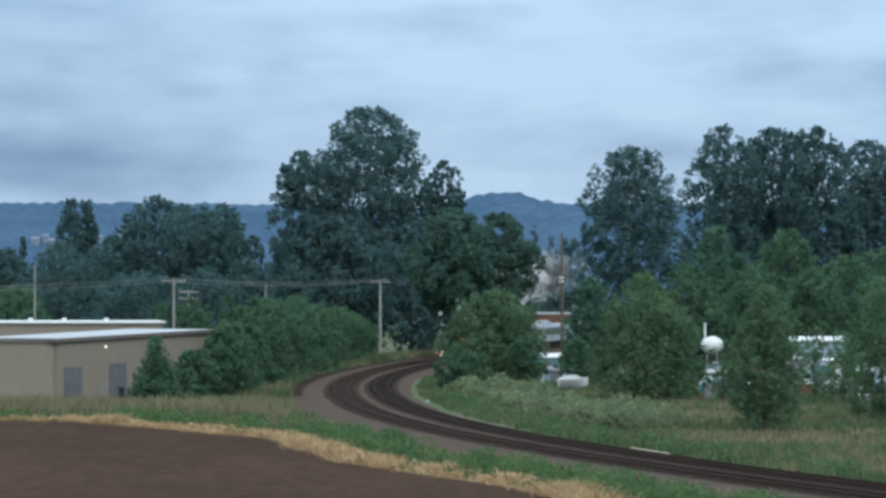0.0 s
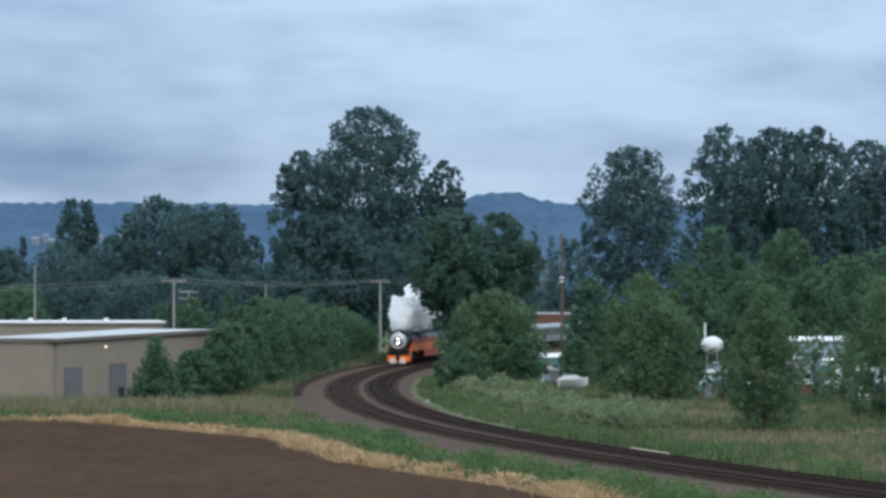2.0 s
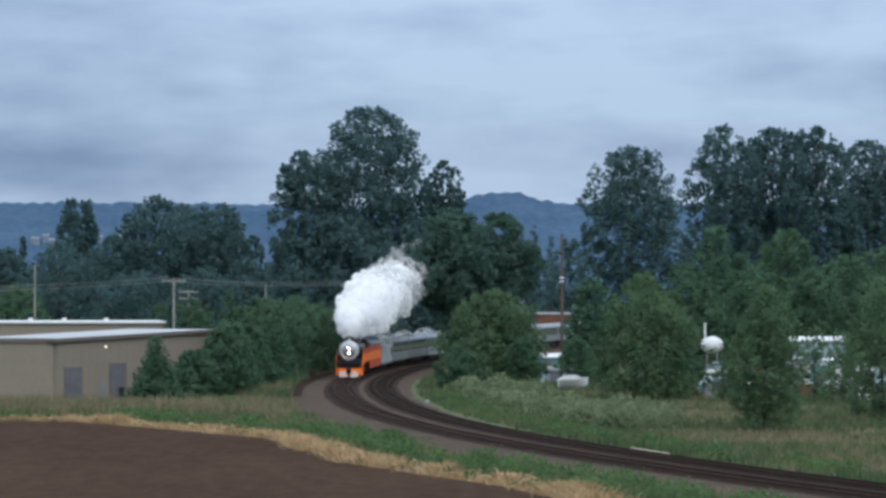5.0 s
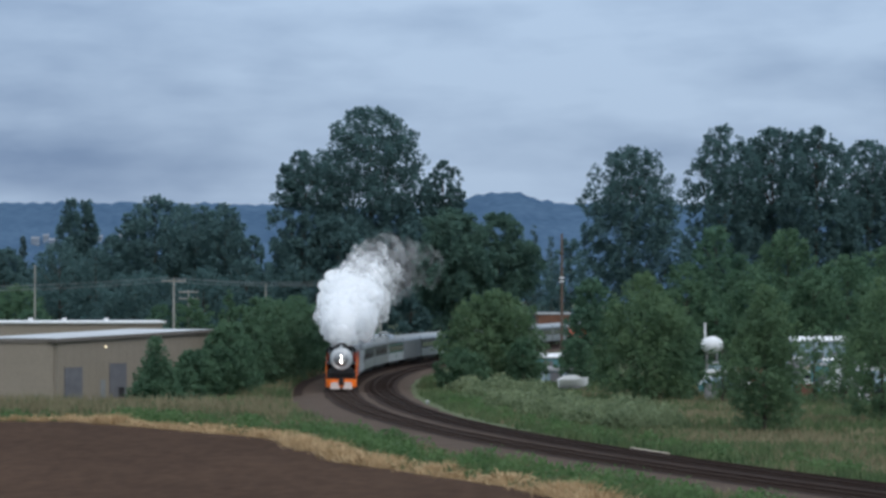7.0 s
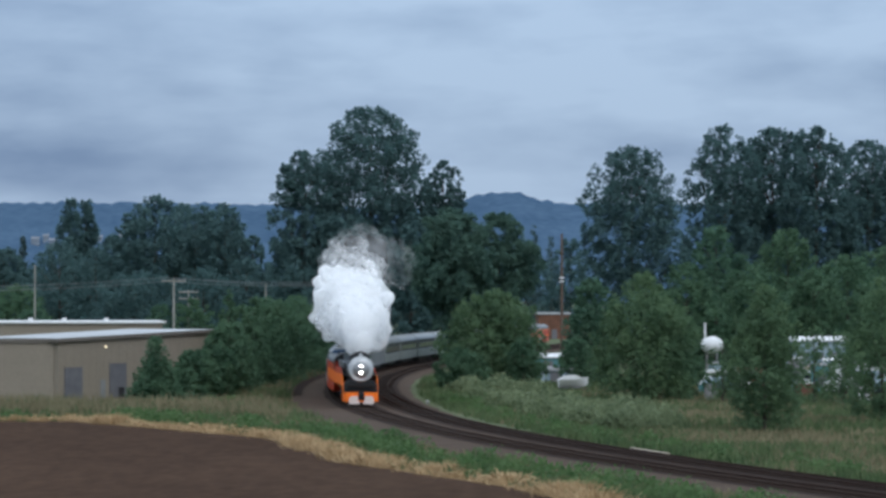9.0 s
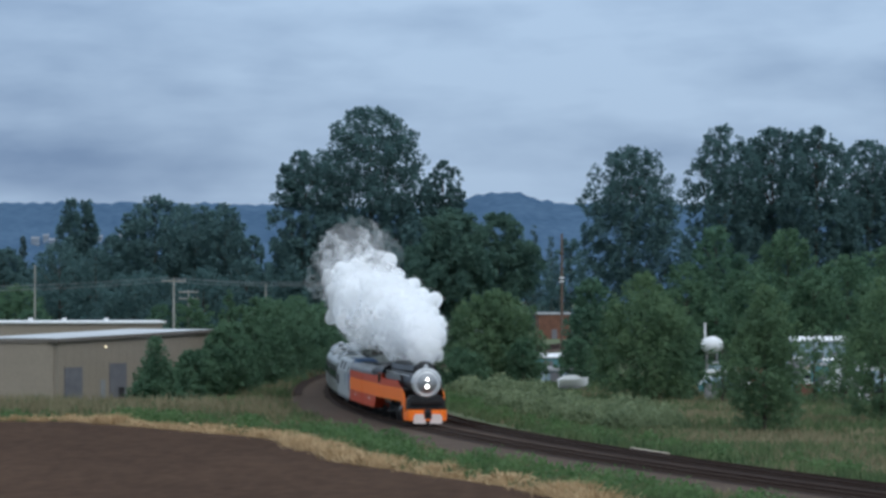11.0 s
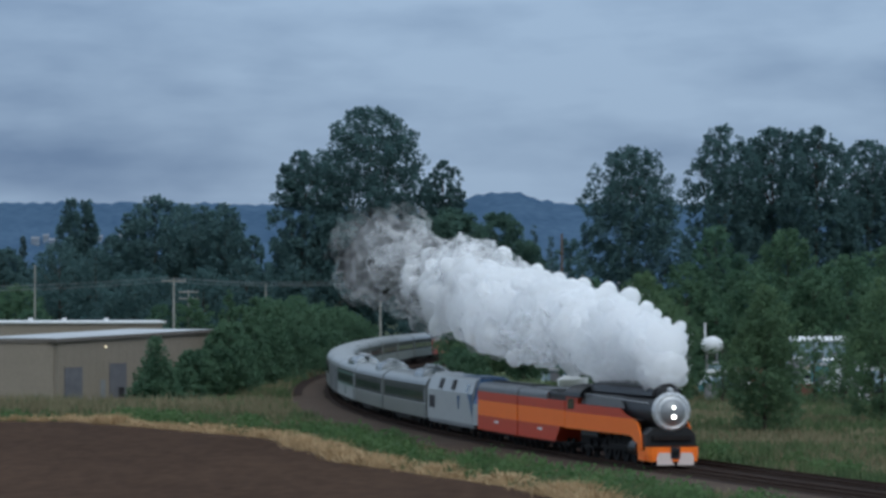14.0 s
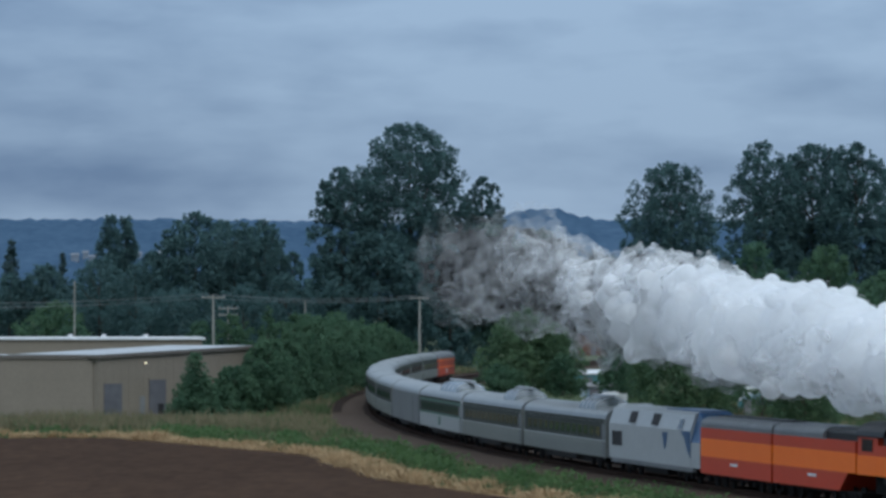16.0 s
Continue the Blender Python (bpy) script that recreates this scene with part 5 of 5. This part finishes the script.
def diesel_engine():
    ob = thing("diesel_locomotive", "silver-grey diesel passenger locomotive with a blue nose and roof", "locomotive")
    L = 10.4
    prof = [(-1.52, 0.95), (1.52, 0.95), (1.52, 3.1), (1.2, 4.05), (0.9, 4.22), (-0.9, 4.22), (-1.2, 4.05), (-1.52, 3.1)]
    part("body", prism(bmesh.new(), prof, -L, 8.8), LOCO_GREY, ob, "silver-grey body side")
    for z0, z1, m, nm, lab in ((0.95, 2.45, LOCO_GREY, "nose_lower", "silver-grey lower nose"), (2.452, 4.2, BLUE, "nose_upper", "dark blue sloping upper nose")):
        bm = prism(bmesh.new(), [(-1.5, z0), (1.5, z0), (1.5 if z1 < 3 else 1.0, z1), (-1.5 if z1 < 3 else -1.0, z1)], 8.801, L)
        for v in bm.verts:
            if v.co.x > 9.5:
                v.co.z = 0.95 + (v.co.z - 0.95) * (0.75 if v.co.z > 3 else 1.0)
                v.co.y *= 0.93
        part(nm, bm, m, ob, lab)
    for s in (-1, 1):
        part("swoosh", prism(bmesh.new(), [(6.6, 3.08), (8.79, 3.08), (8.79, 1.5), (8.1, 2.0), (7.5, 2.6)], min(s * 1.523, s * 1.54), max(s * 1.523, s * 1.54), "y"), BLUE, ob, "blue swoosh")
        part("emblem", prism(bmesh.new(), [(2.4, 2.9), (3.7, 2.9), (3.2, 1.9), (2.9, 1.9)], min(s * 1.523, s * 1.54), max(s * 1.523, s * 1.54), "y"), BLUE, ob, "blue emblem shape")
        part("grille", box(bmesh.new(), -9.6, -7.2, min(s * 1.523, s * 1.55), max(s * 1.523, s * 1.55), 1.75, 2.65), DARK, ob, "dark square grille")
        for x in (-5.6, -0.2):
            part("vent", prism(bmesh.new(), [(s * 1.50, 3.25), (s * 1.54, 3.25), (s * 1.30, 3.95), (s * 1.26, 3.95)], x, x + 1.5), DARK, ob, "dark roof-side vent")
        part("skirt", box(bmesh.new(), -9.9, 9.2, min(s * 1.3, s * 1.5), max(s * 1.3, s * 1.5), 0.7, 0.949), DULL_STEEL, ob)
        part("cab_window", prism(bmesh.new(), [(s * 1.50, 3.15), (s * 1.535, 3.15), (s * 1.32, 3.75), (s * 1.28, 3.75)], 5.9, 6.9), GLASS, ob)
    part("roof_panel", box(bmesh.new(), 1.2, 8.7, -0.88, 0.88, 4.223, 4.3, 0.02), BLUE, ob, "blue roof panel")
    part("roof_end", prism(bmesh.new(), [(-1.1, 3.6), (1.1, 3.6), (0.9, 4.3), (-0.9, 4.3)], -L - 0.02, -8.85), WHITE, ob, "white rear roof end")
    part("fuel_tank", box(bmesh.new(), -2.8, 2.8, -1.25, 1.25, 0.3, 0.94, 0.12), SOOT, ob)
    truck(ob, -6.8, (-1.4, 1.4), 0.5)
    truck(ob, 6.8, (-1.4, 1.4), 0.5)
    return ob


def coach(label, body, window_band=True, dome=0, roofm=None, stripe=None, height=4.05, group="passenger coaches", baggage=False):
    """An 85-foot passenger coach. dome: 0 none, 1 short, 2 long."""
    ob = thing("passenger_coach", label, "train coach", group)
    L = 12.6
    part("body", box(bmesh.new(), -L, L, -1.5, 1.5, 0.85, 3.28), body, ob)
    part("roof", prism(bmesh.new(), rounded_side(1.5, 3.283, height, 1.25), -L, L), roofm or STAINLESS, ob, smooth=False)
    for s in (-1, 1):
        def plate(nm, x0, x1, z0, z1, m, t=0.02, lab=""):
            return part(nm, box(bmesh.new(), x0, x1, min(s * 1.503, s * (1.503 + t)), max(s * 1.503, s * (1.503 + t)), z0, z1), m, ob, lab)
        if window_band:
            plate("window_band", -12.4, 12.4, 1.95, 3.08, BAND, 0.012, "dark window band")
            for k in range(13):
                x = -11.2 + k * 1.75
                part("window", box(bmesh.new(), x, x + 1.25, min(s * 1.516, s * 1.53), max(s * 1.516, s * 1.53), 2.2, 2.78), GLASS, ob)
            plate("sill_band", -L + 0.05, L - 0.05, 1.86, 1.94, SILVER, 0.03, "bright sill band")
            for z in (1.02, 1.22, 1.42, 1.62):
                plate("flute", -L + 0.05, L - 0.05, z - 0.05, z + 0.05, STAINLESS if body is SIDE_STEEL else body, 0.03)
        if stripe is not None:
            plate("stripe", -L + 0.05, L - 0.05, 2.9, 3.1, stripe, 0.025)
            plate("stripe", -L + 0.05, L - 0.05, 1.9, 2.1, stripe, 0.025)
            plate("emblem", -0.5, 0.7, 1.15, 1.8, GREEN if stripe is GREEN else WHITE, 0.035, "small emblem shape")
        if baggage:
            for x in (-7, 5):
                plate("baggage_door", x, x + 2.4, 0.95, 3.1, DULL_STEEL, 0.03)
        plate("letterboard", -12.4, 12.4, 3.1, 3.27, BAND if window_band else DULL_STEEL, 0.012)
        plate("end_door", L - 1.0, L - 0.2, 0.9, 3.0, DULL_STEEL, 0.02)
        plate("skirt", -4.2, 4.2, 0.55, 0.849, SOOT, 0.02)
    if dome:
        a, b = (2.2, 9.2) if dome == 1 else (-4.5, 9.5)
        def shell(x0, x1, grow, lift, steps=14):
            """A long bubble on the roof, low at both ends."""
            bm = bmesh.new()
            prev = None
            for k in range(steps + 1):
                f = k / steps
                up = min(1.0, 1.25 * math.sin(math.pi * f) ** 0.55) * lift
                row = [bm.verts.new((x0 + (x1 - x0) * f, (1.22 + grow) * math.cos(q) * (0.55 + 0.45 * min(1, up + 0.2)), height - 0.5 + (0.5 + 0.6 * up + grow) * math.sin(q) ** 0.7)) for q in np.linspace(0.0, math.pi, 9)]
                if prev:
                    for i in range(8):
                        bm.faces.new((prev[i], prev[i + 1], row[i + 1], row[i]))
                prev = row
            return bm
        d = part("dome", shell(a, b, 0.0, 1.0), DOME_GLASS, ob, "glazed observation dome", True)
        part("dome_spine", box(bmesh.new(), a + 0.9, b - 0.9, -0.22, 0.22, height + 0.58, height + 0.68), SILVER, d)
        for k in range(1, 6):
            x = a + (b - a) * k / 6
            f = k / 6
            up = min(1.0, 1.25 * math.sin(math.pi * f) ** 0.55)
            bm = bmesh.new()
            ring = [((1.24) * math.cos(q) * (0.55 + 0.45 * min(1, up + 0.2)), height - 0.5 + (0.52 + 0.6 * up) * math.sin(q) ** 0.7) for q in np.linspace(0.0, math.pi, 9)]
            prism(bm, ring, x - 0.09, x + 0.09)
            part("dome_rib", bm, SILVER, d)
    part("vestibule", box(bmesh.new(), -L - 0.22, -L - 0.003, -0.8, 0.8, 0.95, 3.3), RUBBER, ob, "black rubber gangway")
    part("vestibule", box(bmesh.new(), L + 0.003, L + 0.22, -0.8, 0.8, 0.95, 3.3), RUBBER, ob, "black rubber gangway")
    part("underframe", box(bmesh.new(), -8, 8, -1.15, 1.15, 0.4, 0.848), SOOT, ob)
    truck(ob, -9.1)
    truck(ob, 9.1)
    return ob


engine, driver_wheels = steam_engine()
# each vehicle with the metres from the pilot to its middle and half its truck spacing
CONSIST = [(engine, 10.4, 6.2),
           (tender("oil_tender", "red and orange tender with a grey tank and black oil bunker", True), 27.45, 4.3),
           (tender("water_tender", "red and orange auxiliary water tender with a grey rounded top", False), 41.3, 4.3),
           (diesel_engine(), 59.1, 6.8)]
KINDS = [coach("stainless steel dome coach with a long glass dome", SIDE_STEEL, dome=1),
         coach("stainless steel dome coach with a grey window band", SIDE_STEEL, dome=1),
         coach("silver dome coach with green stripes", LOCO_GREY, dome=2, stripe=GREEN),
         coach("dull dark grey baggage coach", DULL_STEEL, window_band=False, baggage=True),
         coach("plain stainless steel passenger coach", SIDE_STEEL)]
middle = 83.1
for i in range(12):
    car = KINDS[i] if i < 5 else copy_thing(KINDS[4], pose(0, 0, 0))
    CONSIST.append((car, middle, 9.1))
    middle += 26.2
last_car = coach("red and orange baggage coach at the end of the train", RED, window_band=False, stripe=ORANGE, roofm=CASING)
CONSIST.append((last_car, middle, 9.1))

# ---- steam ----
def steam_material(name, deep, holes=0.0):
    """White steam: light wanders far inside the dense billows."""
    m = bpy.data.materials.new(name)
    m.use_nodes = True
    nt = m.node_tree
    N, L = nt.nodes.new, nt.links.new
    b = nt.nodes["Principled BSDF"]
    b.inputs["Base Color"].default_value = (0.985, 0.99, 1.0, 1)
    b.inputs["Roughness"].default_value, b.inputs["Specular IOR Level"].default_value = 1.0, 0.0
    if deep:
        b.inputs["Subsurface Weight"].default_value = 1.0
        b.inputs["Subsurface Radius"].default_value = (1.0, 1.0, 1.0)
        b.inputs["Subsurface Scale"].default_value = 2.4
    tr, ms = N("ShaderNodeBsdfTranslucent"), N("ShaderNodeMixShader")
    tr.inputs["Color"].default_value = (0.985, 0.99, 1.0, 1)
    ms.inputs[0].default_value = 0.68 if deep else 0.5
    L(b.outputs[0], ms.inputs[1]), L(tr.outputs[0], ms.inputs[2])
    if deep:
        L(ms.outputs[0], nt.nodes["Material Output"].inputs["Surface"])
        return m
    if holes:
        # a veil: torn by noise at two scales, and clear between the strands
        tc, n1 = N("ShaderNodeTexCoord"), N("ShaderNodeTexNoise")
        n1.inputs["Scale"].default_value, n1.inputs["Detail"].default_value, n1.inputs["Roughness"].default_value = 0.42, 4.0, 0.55
        n1.inputs["Distortion"].default_value = 0.8
        L(tc.outputs["Object"], n1.inputs["Vector"])
        mr, clear, veil = N("ShaderNodeMapRange"), N("ShaderNodeBsdfTransparent"), N("ShaderNodeMixShader")
        mr.inputs["From Min"].default_value, mr.inputs["From Max"].default_value = 0.44, 0.74
        mr.inputs["To Min"].default_value, mr.inputs["To Max"].default_value = 0.0, holes
        L(n1.outputs["Fac"], mr.inputs["Value"]), L(mr.outputs[0], veil.inputs[0])
        L(clear.outputs[0], veil.inputs[1]), L(ms.outputs[0], veil.inputs[2])
        L(veil.outputs[0], nt.nodes["Material Output"].inputs["Surface"])
        return m
    L(ms.outputs[0], nt.nodes["Material Output"].inputs["Surface"])
    return m


STEAM = steam_material("dense_steam", True)
DROPLETS = steam_material("steam_droplets", False)
VEILS = [steam_material("steam_veil", False, h) for h in (0.8, 0.5, 0.22, 0.1)]


def billow_mesh(rng, rad, span):
    """One stretch of the plume: a core with knobs and smaller knobs on it, grown together into one skin."""
    bm = bmesh.new()
    o = Vector((float(rng.random()) * 90, float(rng.random()) * 90, 0))

    def ball(c, r, detail):
        g = bmesh.ops.create_icosphere(bm, subdivisions=detail, radius=1.0)
        q = Vector(c)
        for v in g["verts"]:
            d = v.co.normalized()
            w = q + d * r
            v.co = q + d * r * (1.12 - abs(noise.noise(w * 0.55 + o)) * 0.45 - abs(noise.noise(w * 1.3 + o)) * 0.2)

    for f in np.arange(-0.5, 0.51, 0.25):
        ball((f * span, rng.normal() * 0.12 * rad, rng.normal() * 0.1 * rad), rad * (0.8 + 0.12 * rng.random()), 4)
    for k in range(int(5 + span * 2.2)):
        a = rng.random() * 2 * math.pi
        r = rad * (0.24 + 0.3 * rng.random())
        away = rad * 0.66
        ball(((rng.random() - 0.5) * span * 1.1, away * math.cos(a), away * math.sin(a)), r, 3)
        for j in range(2):
            ball(((rng.random() - 0.5) * span * 1.1, (away + r * 0.6) * math.cos(a + rng.normal() * 0.4), (away + r * 0.6) * math.sin(a + rng.normal() * 0.4)), r * 0.5, 3)
    me = bpy.data.meshes.new("steam_core")
    bm.to_mesh(me)
    bm.free()
    raw = new("steam_core", me)
    skin = raw.modifiers.new("skin", "REMESH")
    skin.mode, skin.voxel_size = "VOXEL", 0.18
    done = bpy.data.meshes.new_from_object(raw.evaluated_get(bpy.context.evaluated_depsgraph_get()))
    bpy.data.objects.remove(raw)
    done.materials.clear()
    done.materials.append(STEAM)
    done.shade_smooth()
    return done


def fuzz(rng, me, n, reach, size):
    """Fine flakes hanging just outside a billow's skin."""
    co = np.zeros(len(me.vertices) * 3, np.float32)
    no = np.zeros(len(me.vertices) * 3, np.float32)
    me.vertices.foreach_get("co", co)
    me.vertex_normals.foreach_get("vector", no)
    k = rng.integers(0, len(me.vertices), n)
    p = co.reshape(-1, 3)[k] + no.reshape(-1, 3)[k] * (0.03 + reach * rng.random(n) ** 2)[:, None] + rng.normal(size=(n, 3)) * 0.06
    return leaf_quads(rng, p, no.reshape(-1, 3)[k] * 0.5, size)


def veil_mesh(rng, r, long):
    """A ragged, thin-skinned puff of dissolving steam."""
    bm = bmesh.new()
    bmesh.ops.create_icosphere(bm, subdivisions=4, radius=1.0)
    o = Vector((float(rng.random()) * 90, float(rng.random()) * 90, 0))
    for v in bm.verts:
        d = v.co.normalized()
        k = 1.2 - abs(noise.noise(d * 1.3 + o)) * 0.9 - abs(noise.noise(d * 3.0 + o)) * 0.35 + noise.noise(d * 7.0 + o) * 0.12
        v.co = Vector((d.x * long, d.y, d.z)) * r * k
    return bm


PUFFS = []


def build_steam():
    rng = np.random.default_rng(21)
    lag = 0.0

    def place(ob, lag, side, z):
        PUFFS.append((ob, lag, side, z, rng.random() * 6))

    # the dense plume, stretch by stretch
    while lag < 84:
        rad = float(np.interp(lag, (0, 1.5, 4, 8, 20, 45, 90), (1.25, 1.65, 1.85, 2.1, 2.5, 2.95, 2.9)))
        if lag > 60:
            rad *= 0.92 - 0.4 * (lag - 60) / 26
        rise = float(np.interp(lag, (0, 1.5, 5, 25, 45, 90), (0.6, 1.55, 2.0, 2.85, 4.4, 6.5)))
        span = 1.2 if lag < 2 else min(6.0, 1.6 + lag * 0.3)
        me = billow_mesh(rng, rad, span)
        ob = new("steam_puff", me)
        tagged(ob, "dense white billow of steam from the stack", "steam", "steam plume")
        fr = quads_object("fringe", fuzz(rng, me, int(350 + 110 * span), 0.35, 0.036), DROPLETS)
        fr.parent = ob
        tagged(fr, kind="stuff")
        place(ob, lag, -0.8 * min(lag / 20, 1) + rng.normal() * 0.3 * min(lag / 20, 1), 5.0 + rise + rng.normal() * 0.35 * min(lag / 20, 1))
        lag += span * 0.85
    # torn veils hanging along its flanks and underside
    for lag in np.arange(9.0, 56.0, 7.0):
        rad = float(np.interp(lag, (5, 20, 45), (1.9, 2.4, 2.7)))
        rise = float(np.interp(lag, (5, 25, 45, 90), (2.0, 2.85, 4.4, 6.5)))
        a = rng.uniform(-2.9, 0.6)
        ob = mesh_object("steam_wisp", veil_mesh(rng, rad * 0.75, 1.7), VEILS[1])
        ob.data.shade_smooth()
        tagged(ob, "ragged grey wisp of drifting steam", "steam", "steam plume", "stuff")
        place(ob, float(lag), 0.8 * rad * math.cos(a) - 0.8, max(5.0 + rise + 0.8 * rad * math.sin(a), 6.2))
    # ragged veils round its end
    lag = 52.0
    while lag < 150:
        rad = float(np.interp(lag, (50, 90, 140), (2.2, 2.7, 3.2)))
        rise = float(np.interp(lag, (50, 90, 150), (4.9, 6.9, 8.6)))
        wide = float(np.interp(lag, (50, 100, 150), (1.0, 1.5, 2.2)))
        mat = VEILS[0 if lag < 88 else 1 if lag < 104 else 2 if lag < 124 else 3]
        for j in range(2 if lag < 100 else 1):
            ob = mesh_object("steam_wisp", veil_mesh(rng, rad * (0.7 + 0.5 * rng.random()), 1.5), mat)
            ob.data.shade_smooth()
            tagged(ob, "ragged grey wisp of drifting steam", "steam", "steam plume", "stuff")
            place(ob, lag + rng.normal() * rad * 0.5, rng.normal() * wide * 0.5 - 0.8, 5.0 + rise + rng.normal() * wide * 0.6)
        lag += rad * 1.15


build_steam()


# ---- what moves ----
def vehicle_pose(s, half):
    xa, ya, _, _ = on_path(s + half)
    xb, yb, _, _ = on_path(s - half)
    return Matrix.Translation(((xa + xb) / 2, (ya + yb) / 2, 0)) @ Matrix.Rotation(math.atan2(ya - yb, xa - xb), 4, "Z")


def motions():
    times = [k * 0.5 for k in range(33)]
    for ob, back, half in CONSIST:
        walk(ob, [(t, vehicle_pose(train_front(t) - back, half)) for t in times])
    for ob, lag, side, z, turn in PUFFS:
        rows = []
        for t in times:
            s = train_front(t) - 2.9 - lag
            x, y, hx, hy = on_path(s, side)
            rows.append((t, pose(x, y, z + 0.2 * math.sin(t * 0.9 + turn), 0, 0, math.degrees(math.atan2(hy, hx)) + 4 * math.sin(t * 0.7 + turn))))
        walk(ob, rows)
    # the driving wheels roll with the engine
    for hub in driver_wheels:
        rows = []
        for k in range(481):
            t = k / 30
            a = (train_front(t) - train_front(0)) / 1.016
            rows.append((t, Matrix.Translation(hub.location) @ Matrix.Rotation(a, 4, "Y")))
        walk(hub, rows)


motions()
